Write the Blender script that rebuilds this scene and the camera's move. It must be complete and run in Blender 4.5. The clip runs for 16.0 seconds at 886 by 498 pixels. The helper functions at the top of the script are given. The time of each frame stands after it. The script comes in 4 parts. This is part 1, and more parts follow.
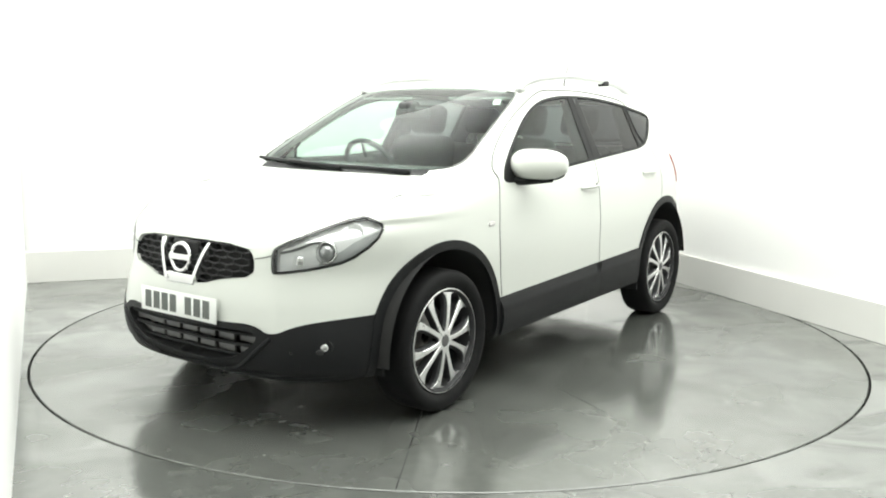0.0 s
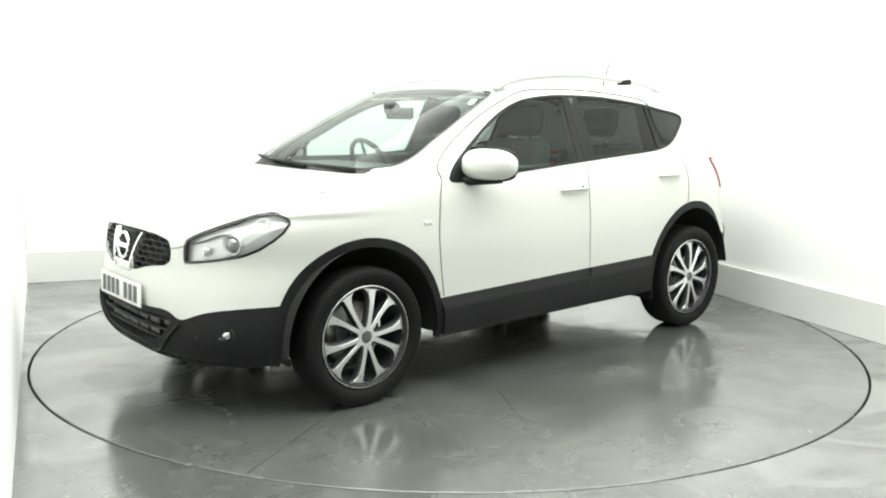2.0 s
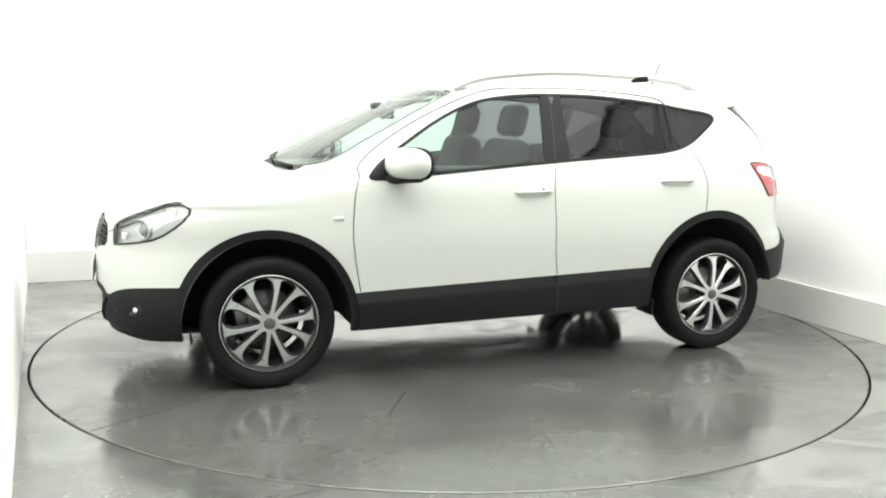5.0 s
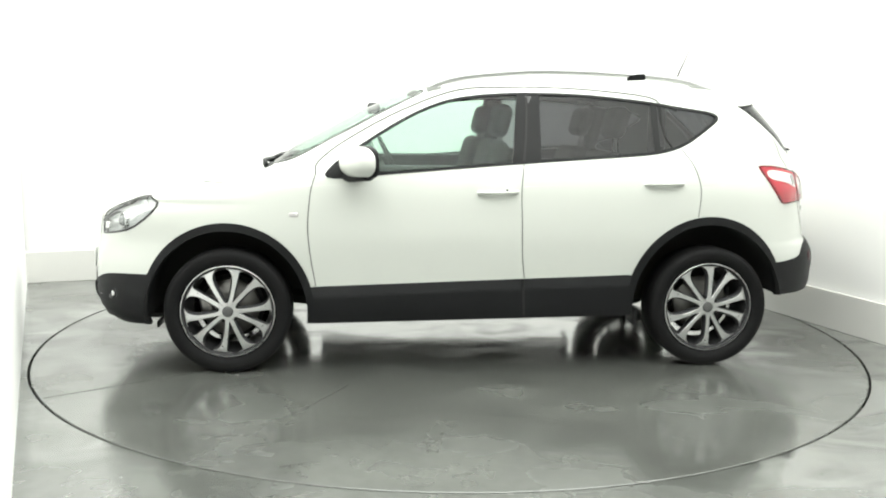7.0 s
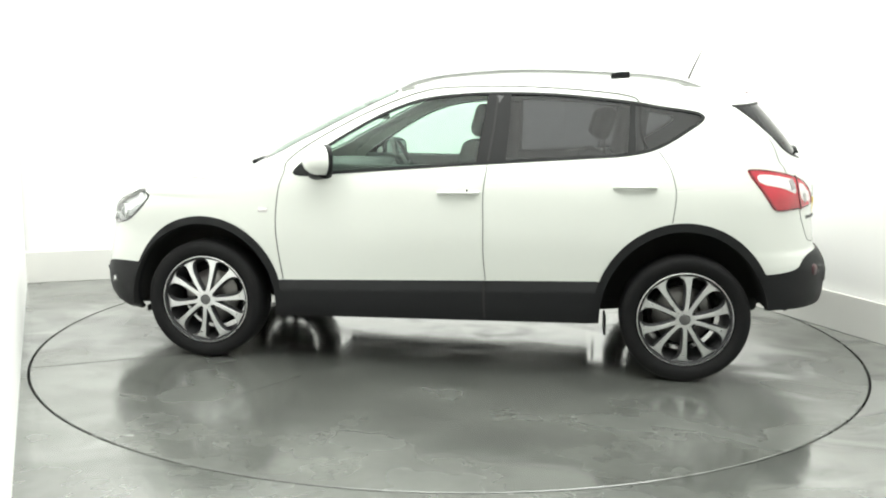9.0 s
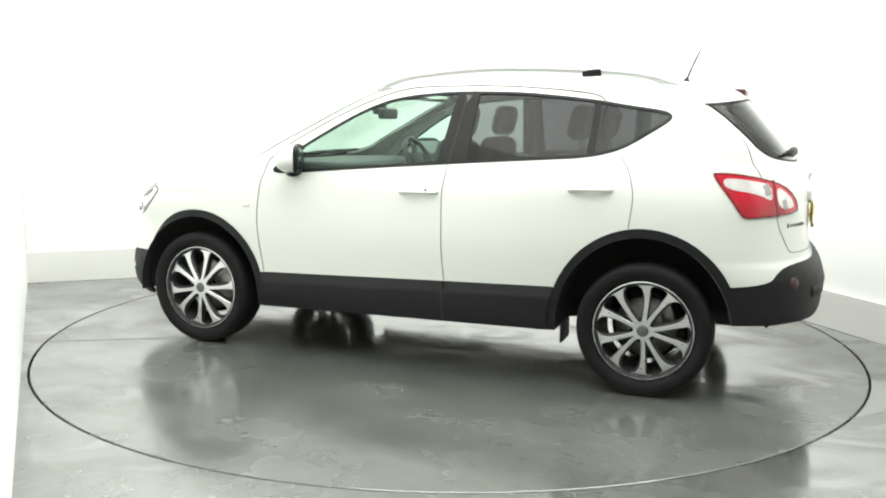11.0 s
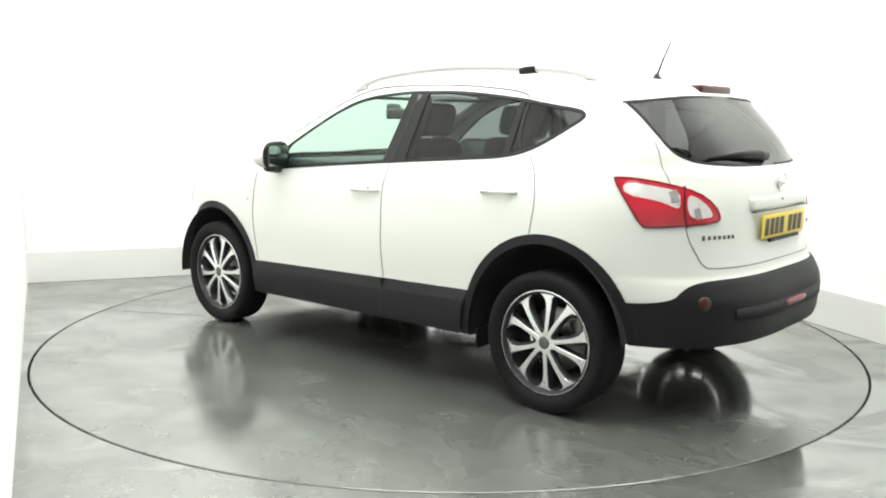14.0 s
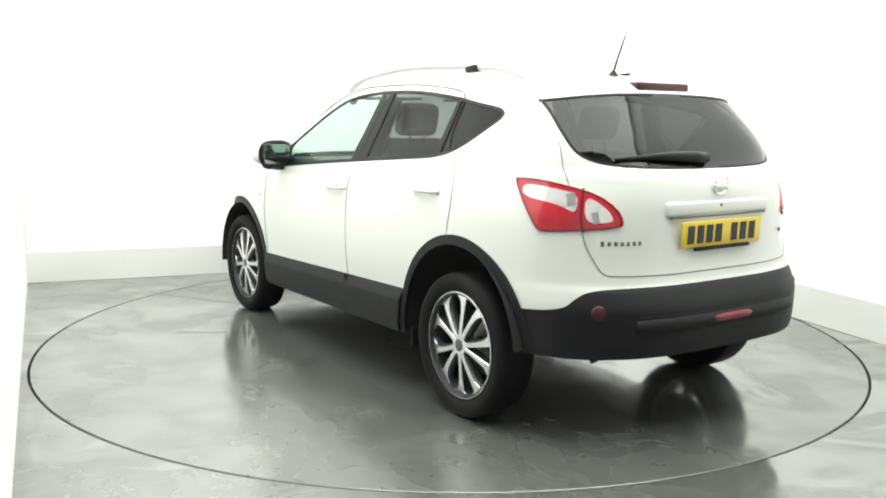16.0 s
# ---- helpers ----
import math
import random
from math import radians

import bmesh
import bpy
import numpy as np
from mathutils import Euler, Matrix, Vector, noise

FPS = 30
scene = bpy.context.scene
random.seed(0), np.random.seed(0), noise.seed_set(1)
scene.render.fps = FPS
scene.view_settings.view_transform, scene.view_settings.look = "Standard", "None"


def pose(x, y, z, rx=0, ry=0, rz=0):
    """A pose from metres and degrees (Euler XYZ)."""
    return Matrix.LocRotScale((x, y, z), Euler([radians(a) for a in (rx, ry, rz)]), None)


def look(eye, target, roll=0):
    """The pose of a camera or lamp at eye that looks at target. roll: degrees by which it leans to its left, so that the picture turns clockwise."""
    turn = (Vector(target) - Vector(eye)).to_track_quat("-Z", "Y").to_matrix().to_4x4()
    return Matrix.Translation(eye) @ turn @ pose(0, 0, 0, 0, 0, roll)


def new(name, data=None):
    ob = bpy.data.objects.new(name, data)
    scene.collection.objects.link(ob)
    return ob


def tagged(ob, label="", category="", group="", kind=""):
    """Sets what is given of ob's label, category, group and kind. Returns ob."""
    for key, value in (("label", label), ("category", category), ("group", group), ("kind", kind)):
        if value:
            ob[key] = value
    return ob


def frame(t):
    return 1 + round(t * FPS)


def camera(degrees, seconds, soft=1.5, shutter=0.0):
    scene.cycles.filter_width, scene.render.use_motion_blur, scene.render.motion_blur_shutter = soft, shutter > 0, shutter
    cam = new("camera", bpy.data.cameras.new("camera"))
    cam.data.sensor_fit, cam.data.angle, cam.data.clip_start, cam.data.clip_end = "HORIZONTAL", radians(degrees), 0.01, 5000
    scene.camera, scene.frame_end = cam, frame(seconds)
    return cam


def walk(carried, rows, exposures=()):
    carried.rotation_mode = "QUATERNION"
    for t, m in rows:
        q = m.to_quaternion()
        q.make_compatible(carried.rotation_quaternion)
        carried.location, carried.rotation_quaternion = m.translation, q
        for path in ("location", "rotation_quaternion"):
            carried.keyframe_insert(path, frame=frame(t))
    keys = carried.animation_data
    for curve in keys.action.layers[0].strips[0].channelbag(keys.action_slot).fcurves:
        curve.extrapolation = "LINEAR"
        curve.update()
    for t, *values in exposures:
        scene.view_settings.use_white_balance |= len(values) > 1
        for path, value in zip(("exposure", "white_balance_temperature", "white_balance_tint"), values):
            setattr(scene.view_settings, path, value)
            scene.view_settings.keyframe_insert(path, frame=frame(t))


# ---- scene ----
EXPOSURE = 0.02
EYE = (0.0, -5.4537, 1.3621)
TILT, PAN, ROLL = radians(8.660), radians(-0.430), 0.6586
AIM = (EYE[0] + 5 * math.sin(PAN) * math.cos(TILT), EYE[1] + 5 * math.cos(PAN) * math.cos(TILT), EYE[2] - 5 * math.sin(TILT))
cam = camera(54.43, 16.0, soft=2.0)
walk(cam, [(0, look(EYE, AIM, ROLL)), (16, look(EYE, AIM, ROLL))], exposures=[(0, EXPOSURE), (16, EXPOSURE)])

# ---- light: a bright photo studio; a broad unseen softbox stands for its overhead light ----
world = bpy.data.worlds.new("studio")
scene.world = world
world.use_nodes = True
world.node_tree.nodes["Background"].inputs["Color"].default_value = (1.0, 1.0, 0.98, 1)
world.node_tree.nodes["Background"].inputs["Strength"].default_value = 0.3


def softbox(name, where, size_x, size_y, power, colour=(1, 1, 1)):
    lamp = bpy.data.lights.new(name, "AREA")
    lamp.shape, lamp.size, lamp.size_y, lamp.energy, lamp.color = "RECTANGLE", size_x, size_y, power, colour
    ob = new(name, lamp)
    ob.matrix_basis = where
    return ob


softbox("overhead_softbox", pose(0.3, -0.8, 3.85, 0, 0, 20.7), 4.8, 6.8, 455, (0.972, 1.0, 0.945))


# ---- materials ----
def material(name, colour, rough=0.5, metal=0.0, coat=0.0, vary=0.0, scale=8.0, bump=0.0, bump_scale=200.0, emit=0.0, spec=0.5):
    m = bpy.data.materials.new(name)
    m.use_nodes = True
    n, l = m.node_tree.nodes, m.node_tree.links
    b = n["Principled BSDF"]
    b.inputs["Base Color"].default_value = (*colour, 1)
    b.inputs["Roughness"].default_value = rough
    b.inputs["Metallic"].default_value = metal
    b.inputs["Coat Weight"].default_value = coat
    b.inputs["Coat Roughness"].default_value = 0.04
    b.inputs["Specular IOR Level"].default_value = spec
    co = n.new("ShaderNodeTexCoord")
    if vary:
        t = n.new("ShaderNodeTexNoise")
        t.inputs["Scale"].default_value, t.inputs["Detail"].default_value = scale, 6
        l.new(co.outputs["Object"], t.inputs["Vector"])
        mix = n.new("ShaderNodeMix")
        mix.data_type = "RGBA"
        mix.inputs["A"].default_value = (*[c * (1 - vary) for c in colour], 1)
        mix.inputs["B"].default_value = (*[min(1, c * (1 + vary)) for c in colour], 1)
        l.new(t.outputs["Fac"], mix.inputs["Factor"])
        l.new(mix.outputs["Result"], b.inputs["Base Color"])
        r = n.new("ShaderNodeMapRange")
        r.inputs["To Min"].default_value, r.inputs["To Max"].default_value = max(0, rough - 0.08), min(1, rough + 0.08)
        l.new(t.outputs["Fac"], r.inputs["Value"])
        l.new(r.outputs["Result"], b.inputs["Roughness"])
    if bump:
        t = n.new("ShaderNodeTexNoise")
        t.inputs["Scale"].default_value, t.inputs["Detail"].default_value = bump_scale, 3
        l.new(co.outputs["Object"], t.inputs["Vector"])
        k = n.new("ShaderNodeBump")
        k.inputs["Strength"].default_value, k.inputs["Distance"].default_value = bump, 0.002
        l.new(t.outputs["Fac"], k.inputs["Height"])
        l.new(k.outputs["Normal"], b.inputs["Normal"])
    if emit:
        b.inputs["Emission Color"].default_value = (*colour, 1)
        b.inputs["Emission Strength"].default_value = emit
    return m


def glass(name, tint, gloss=1.0, base=0.04):
    """Thin pane: tinted see-through with a mirror gloss that grows at grazing angles."""
    m = bpy.data.materials.new(name)
    m.use_nodes = True
    n, l = m.node_tree.nodes, m.node_tree.links
    n.remove(n["Principled BSDF"])
    a, g, f, x = (n.new("ShaderNode" + k) for k in ("BsdfTransparent", "BsdfGlossy", "LayerWeight", "MixShader"))
    a.inputs["Color"].default_value = (*tint, 1)
    g.inputs["Roughness"].default_value = 0.02
    g.inputs["Color"].default_value = (gloss, gloss, gloss, 1)
    f.inputs["Blend"].default_value = 0.5
    steep, share = n.new("ShaderNodeMath"), n.new("ShaderNodeMath")
    steep.operation, share.operation = "POWER", "MULTIPLY_ADD"
    steep.inputs[1].default_value = 5.0
    share.inputs[1].default_value, share.inputs[2].default_value = 0.92, base
    l.new(f.outputs["Facing"], steep.inputs[0])
    l.new(steep.outputs[0], share.inputs[0])
    l.new(share.outputs[0], x.inputs["Fac"])
    l.new(a.outputs["BSDF"], x.inputs[1])
    l.new(g.outputs["BSDF"], x.inputs[2])
    l.new(x.outputs["Shader"], n["Material Output"].inputs["Surface"])
    return m


def floor_material(name, colour, dry, wet_at, wet_x, wet_y, shift=0.0):
    """Grey painted concrete with a damp sheen, and thin pools of water inside an oval of half axes wet_x and wet_y."""
    m = material(name, colour, 0.2)
    n, l = m.node_tree.nodes, m.node_tree.links
    b = n["Principled BSDF"]
    co = n.new("ShaderNodeTexCoord")

    def noise(scale, detail, twist=0.0, squash=(1, 1, 1)):
        t, k = n.new("ShaderNodeTexNoise"), n.new("ShaderNodeMapping")
        k.inputs["Scale"].default_value = squash
        t.inputs["Scale"].default_value, t.inputs["Detail"].default_value, t.inputs["Distortion"].default_value = scale, detail, twist
        l.new(co.outputs["Object"], k.inputs["Vector"])
        l.new(k.outputs["Vector"], t.inputs["Vector"])
        return t.outputs["Fac"]

    def span(value, a, c, lo, hi, soft=True):
        r = n.new("ShaderNodeMapRange")
        r.interpolation_type = "SMOOTHSTEP" if soft else "LINEAR"
        for key, q in (("From Min", a), ("From Max", c), ("To Min", lo), ("To Max", hi)):
            r.inputs[key].default_value = q
        l.new(value, r.inputs["Value"])
        return r.outputs["Result"]

    def calc(op, a, c):
        k = n.new("ShaderNodeMath")
        k.operation = op
        for socket, q in zip(k.inputs, (a, c)):
            if isinstance(q, (int, float)):
                socket.default_value = q
            else:
                l.new(q, socket)
        return k.outputs[0]

    def blend(fac, a, c):
        k = n.new("ShaderNodeMix")
        for key, q in (("Factor", fac), ("A", a), ("B", c)):
            if isinstance(q, (int, float)):
                k.inputs[key].default_value = q
            else:
                l.new(q, k.inputs[key])
        return k.outputs["Result"]

    oval = n.new("ShaderNodeMapping")
    oval.inputs["Scale"].default_value = (1 / wet_x, 1 / wet_y, 0)
    oval.inputs["Location"].default_value = (-shift / wet_x, 0, 0)
    l.new(co.outputs["Object"], oval.inputs["Vector"])
    reach = n.new("ShaderNodeVectorMath")
    reach.operation = "LENGTH"
    l.new(oval.outputs["Vector"], reach.inputs[0])
    near = span(reach.outputs["Value"], 0.5, 1.15, 0.10, -0.20)
    pool = span(calc("ADD", noise(1.9, 6, 0.9, (1, 1.5, 1)), near), wet_at - 0.08, wet_at + 0.12, 0, 1)
    damp = noise(1.2, 4, 0.3, (1, 1.4, 1))
    cloud = noise(3.4, 5, 0.6)
    mixed = blend(0.45, damp, cloud)
    # colour: broad stains, faint grain, darker where soaked
    tone = calc("MULTIPLY", span(noise(1.6, 4, 0.4), 0.32, 0.70, 0.90, 1.10), span(noise(14, 6), 0.3, 0.7, 0.95, 1.05))
    tone = calc("MULTIPLY", tone, span(pool, 0, 1, 1.0, 0.95, False))
    tint = n.new("ShaderNodeVectorMath")
    tint.operation = "SCALE"
    tint.inputs[0].default_value = colour
    l.new(tone, tint.inputs["Scale"])
    l.new(tint.outputs["Vector"], b.inputs["Base Color"])
    b.inputs["IOR"].default_value = 1.6
    b.inputs["Coat IOR"].default_value = 2.2
    l.new(blend(pool, span(damp, 0.36, 0.66, dry - 0.10, dry + 0.06), 0.08), b.inputs["Roughness"])
    l.new(blend(pool, span(mixed, 0.34, 0.66, 0.65, 0.28), 1.0), b.inputs["Coat Weight"])
    l.new(blend(pool, span(mixed, 0.40, 0.60, 0.12, 0.24), span(cloud, 0.35, 0.65, 0.09, 0.17)), b.inputs["Coat Roughness"])
    ripple = n.new("ShaderNodeBump")
    ripple.inputs["Strength"].default_value, ripple.inputs["Distance"].default_value = 0.14, 0.01
    l.new(noise(3.2, 2), ripple.inputs["Height"])
    l.new(ripple.outputs["Normal"], b.inputs["Normal"])
    film = n.new("ShaderNodeBump")
    film.inputs["Strength"].default_value, film.inputs["Distance"].default_value = 0.13, 0.01
    l.new(noise(5, 2, 0.0, (1, 1.8, 1)), film.inputs["Height"])
    l.new(film.outputs["Normal"], b.inputs["Coat Normal"])
    return m


# grey for unseen walls, chosen to darken the car's reflections and camera side
DIM = material("unseen_dimming_wall", (0.62, 0.63, 0.61), 0.8, vary=0.04, scale=2)
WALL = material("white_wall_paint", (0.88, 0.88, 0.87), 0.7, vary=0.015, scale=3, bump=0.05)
BOARD = material("off_white_board", (0.71, 0.705, 0.68), 0.5, vary=0.03, scale=2.5, bump=0.05)
CEILING = material("ceiling_paint", (0.85, 0.85, 0.84), 0.8, vary=0.02)
FLOOR = floor_material("damp_grey_floor", (0.112, 0.118, 0.109), 0.24, 0.53, 3.6, 3.0, 0.5)
DISC = floor_material("damp_turntable", (0.112, 0.117, 0.108), 0.24, 0.51, 2.3, 1.45, 0.35)
GAP = material("dark_gap", (0.02, 0.02, 0.02), 0.8)
PAINT = material("white_car_paint", (0.705, 0.725, 0.682), 0.30, coat=0.8)
SEAM = material("shut_line", (0.15, 0.155, 0.145), 0.7)
CLAD = material("black_textured_plastic", (0.011, 0.0115, 0.0125), 0.52, vary=0.15, scale=20, bump=0.25, bump_scale=900, spec=0.24)
GLOSSBLACK = material("gloss_black", (0.012, 0.012, 0.013), 0.12, coat=0.5)
TRIM = material("black_trim", (0.010, 0.0105, 0.011), 0.48, vary=0.1, spec=0.2)
RUBBER = material("tyre_rubber", (0.008, 0.008, 0.0085), 0.68, vary=0.2, scale=25, bump=0.3, bump_scale=400, spec=0.2)
ALLOY = material("machined_alloy", (0.80, 0.80, 0.80), 0.30, metal=0.88, vary=0.05, scale=60)
ALLOYDARK = material("dark_grey_alloy", (0.09, 0.09, 0.095), 0.4, metal=0.6)
BARRELDARK = material("dark_wheel_barrel", (0.03, 0.03, 0.032), 0.6, metal=0.2)
HUBGREY = material("grey_hub_cap", (0.15, 0.15, 0.15), 0.45, metal=0.6)
STEEL = material("brake_steel", (0.34, 0.33, 0.32), 0.4, metal=1.0, vary=0.2, scale=30)
CHROME = material("chrome", (0.82, 0.82, 0.82), 0.08, metal=1.0)
SILVER = material("silver_rail", (0.58, 0.585, 0.58), 0.36, metal=0.6)
REFLECTOR = material("lamp_reflector", (0.90, 0.905, 0.905), 0.16, metal=0.35, bump=1.0, bump_scale=24)
BEZEL = material("lamp_bezel_chrome", (0.55, 0.56, 0.56), 0.16, metal=0.35, vary=0.25, scale=14)
PROJECTOR = material("projector_lens", (0.32, 0.33, 0.33), 0.08, metal=0.6, coat=0.8)
BULB = material("bulb_housing_grey", (0.36, 0.34, 0.34), 0.2, metal=0.3, coat=0.8, vary=0.3, scale=40)
REDLENS = material("red_lens", (0.46, 0.008, 0.024), 0.12, coat=0.8, vary=0.6, scale=9)
DARKRED = material("dark_red_lens", (0.10, 0.004, 0.010), 0.25, coat=0.4)
FOGRED = material("fog_lens_red", (0.22, 0.008, 0.022), 0.3, coat=0.3)
# the recess's shade is put into this red; the brake lamp shares it
DIMRED = material("shaded_red_reflector", (0.05, 0.006, 0.011), 0.4, coat=0.1)
CLEARLENS = material("white_lens", (0.76, 0.73, 0.73), 0.14, metal=0.3, coat=0.8, vary=0.2, scale=24)
YELLOW = material("yellow_plate", (0.78, 0.58, 0.05), 0.35, vary=0.04)
WHITEPLATE = material("white_plate", (0.88, 0.89, 0.87), 0.35, vary=0.03)
INK = material("plate_ink", (0.02, 0.02, 0.022), 0.5)
# lighter grey ink, front plate only
INKGREY = material("grey_plate_ink", (0.12, 0.13, 0.12), 0.5)
CLOTH = material("dark_seat_cloth", (0.035, 0.036, 0.038), 0.9, vary=0.25, scale=40, bump=0.3)
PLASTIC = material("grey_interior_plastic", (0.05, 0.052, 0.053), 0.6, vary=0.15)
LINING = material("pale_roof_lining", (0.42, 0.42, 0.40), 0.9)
UNDER = material("underbody", (0.015, 0.015, 0.015), 0.8)
GREEN_GLASS = glass("green_tinted_glass", (0.67, 0.81, 0.735), 1.0, 0.022)
SCREEN_GLASS = glass("windscreen_glass", (0.69, 0.81, 0.745), 0.75, 0.012)
PRIVACY = glass("privacy_glass", (0.205, 0.21, 0.22), 0.8, 0.03)
REAR_PRIVACY = glass("rear_privacy_glass", (0.105, 0.11, 0.12), 1.0, 0.04)
LENS = glass("clear_lens", (0.94, 0.95, 0.95))
# tint darkened to stand for the dark surroundings the mirror reflects
MIRROR = material("mirror_glass", (0.30, 0.32, 0.32), 0.02, metal=1.0)


# ---- mesh helpers ----
def mesh_of(verts, faces, smooth=True):
    me = bpy.data.meshes.new("part")
    me.from_pydata([tuple(map(float, v)) for v in verts], [], [tuple(map(int, f)) for f in faces])
    me.update()
    if smooth:
        me.polygons.foreach_set("use_smooth", [True] * len(me.polygons))
    return me


def part(name, data, mat, parent, label="", m=None):
    """One mesh object under a thing or under a part; data is a mesh or a bmesh."""
    if isinstance(data, bmesh.types.BMesh):
        me = bpy.data.meshes.new("part")
        data.to_mesh(me)
        data.free()
        data = me
    if not data.materials:
        data.materials.append(mat)
    ob = new(name, data)
    if parent is not None:
        ob.parent = parent
    if m is not None:
        ob.matrix_basis = m
    if label:
        tagged(ob, label)
    return ob


def block(sx, sy, sz, at=(0, 0, 0), bevel=0.01, segs=3, turn=None):
    bm = bmesh.new()
    bmesh.ops.create_cube(bm, size=1)
    bmesh.ops.scale(bm, vec=(sx, sy, sz), verts=bm.verts)
    if bevel:
        bmesh.ops.bevel(bm, geom=bm.edges[:], offset=min(bevel, 0.49 * min(sx, sy, sz)), segments=segs, profile=0.5, affect="EDGES")
    if turn is not None:
        bmesh.ops.transform(bm, matrix=turn, verts=bm.verts)
    bmesh.ops.translate(bm, vec=at, verts=bm.verts)
    for f in bm.faces:
        f.smooth = bevel > 0
    return bm


def lathe(profile, steps=64, axis="y"):
    """Turns a profile of (radius, along) round the y axis (or z)."""
    v, f, k = [], [], len(profile)
    for i in range(steps):
        a = 2 * math.pi * i / steps
        for r, h in profile:
            v.append((r * math.cos(a), h, r * math.sin(a)) if axis == "y" else (r * math.cos(a), r * math.sin(a), h))
    for i in range(steps):
        for j in range(k - 1):
            a, b = i * k + j, ((i + 1) % steps) * k + j
            f.append((a, b, b + 1, a + 1))
    return mesh_of(v, f)


def tube(points, radius, sides=10, flat=1.0, closed=False):
    """A round rod along points; radius may be a list."""
    pts = [Vector(p) for p in points]
    rs = radius if isinstance(radius, (list, tuple)) else [radius] * len(pts)
    v, f = [], []
    for i, p in enumerate(pts):
        a, b = pts[(i - 1) % len(pts) if closed else max(i - 1, 0)], pts[(i + 1) % len(pts) if closed else min(i + 1, len(pts) - 1)]
        d = (b - a).normalized()
        up = Vector((0, 0, 1)) if abs(d.z) < 0.9 else Vector((1, 0, 0))
        s = d.cross(up).normalized()
        u = s.cross(d)
        for j in range(sides):
            c = 2 * math.pi * j / sides
            v.append(p + s * math.cos(c) * rs[i] + u * math.sin(c) * rs[i] * flat)
    n = len(pts)
    for i in range(n if closed else n - 1):
        for j in range(sides):
            k = (j + 1) % sides
            o, q = i * sides, ((i + 1) % n) * sides
            f.append((o + j, o + k, q + k, q + j))
    if not closed:
        f += [tuple(range(sides))[::-1], tuple((n - 1) * sides + j for j in range(sides))]
    return mesh_of(v, f)


def curve_through(pts, steps=10):
    """Catmull-Rom points through a few control points."""
    p = [Vector(q) for q in pts]
    p = [2 * p[0] - p[1]] + p + [2 * p[-1] - p[-2]]
    out = []
    for i in range(1, len(p) - 2):
        for k in range(steps):
            t = k / steps
            out.append(0.5 * (2 * p[i] + (p[i + 1] - p[i - 1]) * t + (2 * p[i - 1] - 5 * p[i] + 4 * p[i + 1] - p[i + 2]) * t * t
                              + (3 * p[i] - p[i - 1] - 3 * p[i + 1] + p[i + 2]) * t ** 3))
    return out + [p[-2]]


# ---- the room ----
CORNER, LEFT_END, RIGHT_DIR = (1.40, 3.19), (-3.41, 1.36), (0.354, -0.935)


def slab(name, p, q, z0, z1, thick, mat, label, category="wall"):
    """An upright slab from p to q whose thickness goes to the left of p -> q."""
    d = Vector((q[0] - p[0], q[1] - p[1], 0))
    n = Vector((-d.y, d.x, 0)).normalized() * thick
    bm = bmesh.new()
    base = [Vector((*p, z0)), Vector((*q, z0)), Vector((*q, z0)) + n, Vector((*p, z0)) + n]
    lo = [bm.verts.new(b) for b in base]
    hi = [bm.verts.new(b + Vector((0, 0, z1 - z0))) for b in base]
    bm.faces.new(lo[::-1])
    bm.faces.new(hi)
    for i in range(4):
        bm.faces.new((lo[i], lo[(i + 1) % 4], hi[(i + 1) % 4], hi[i]))
    bmesh.ops.recalc_face_normals(bm, faces=bm.faces)
    ob = part(name, bm, mat, None)
    return tagged(ob, label, category, kind="structure")


RIGHT_END = (CORNER[0] + 11 * RIGHT_DIR[0], CORNER[1] + 11 * RIGHT_DIR[1])
BACK_DIR = Vector((CORNER[0] - LEFT_END[0], CORNER[1] - LEFT_END[1])).normalized()
H_ROOM = 4.0
off = 0.035
# the boards stand this far in front of the walls
wall_c = (CORNER[0] + off * (BACK_DIR.x - BACK_DIR.y), CORNER[1] + off * (BACK_DIR.y + BACK_DIR.x))
slab("wall_back", wall_c, (LEFT_END[0] - off * BACK_DIR.y - 0.3 * BACK_DIR.x, LEFT_END[1] + off * BACK_DIR.x - 0.3 * BACK_DIR.y), -0.05, H_ROOM, -0.2, WALL, "bright white painted studio back wall")
slab("wall_side", wall_c, (RIGHT_END[0] + 0.033, RIGHT_END[1] + 0.012), -0.05, H_ROOM, 0.2, WALL, "bright white painted studio side wall")
slab("wall_near_side", LEFT_END, (-1.25, -3.2), -0.05, H_ROOM, -0.15, WALL, "white studio wall beside the turntable")
# unseen walls added to close the room and dim its camera side
slab("wall_return", (-1.25, -3.2), (-2.6, -4.4), -0.05, H_ROOM, -0.15, DIM, "unseen closing wall, greyed to darken reflections")
slab("wall_behind", (-2.6, -4.4), (-2.6, -7.1), -0.05, H_ROOM, -0.15, DIM, "unseen closing wall, greyed to darken reflections")
slab("wall_end", (-2.6, -7.1), RIGHT_END, -0.05, H_ROOM, -0.15, DIM, "unseen closing wall, greyed to darken reflections")
slab("baseboard", (CORNER[0] - 0.002 * BACK_DIR.x, CORNER[1] - 0.002 * BACK_DIR.y), LEFT_END, 0.002, 0.25, -0.03, BOARD, "off-white kick board along the back wall", "baseboard")
slab("baseboard", CORNER, RIGHT_END, 0.002, 0.25, 0.03, BOARD, "off-white kick board along the side wall", "baseboard")
bm = block(16, 16, 0.1, (0, -1.5, H_ROOM + 0.05), 0)
tagged(part("ceiling", bm, CEILING, None), "plain white studio ceiling", "ceiling", kind="structure")

RADIUS = 2.4577
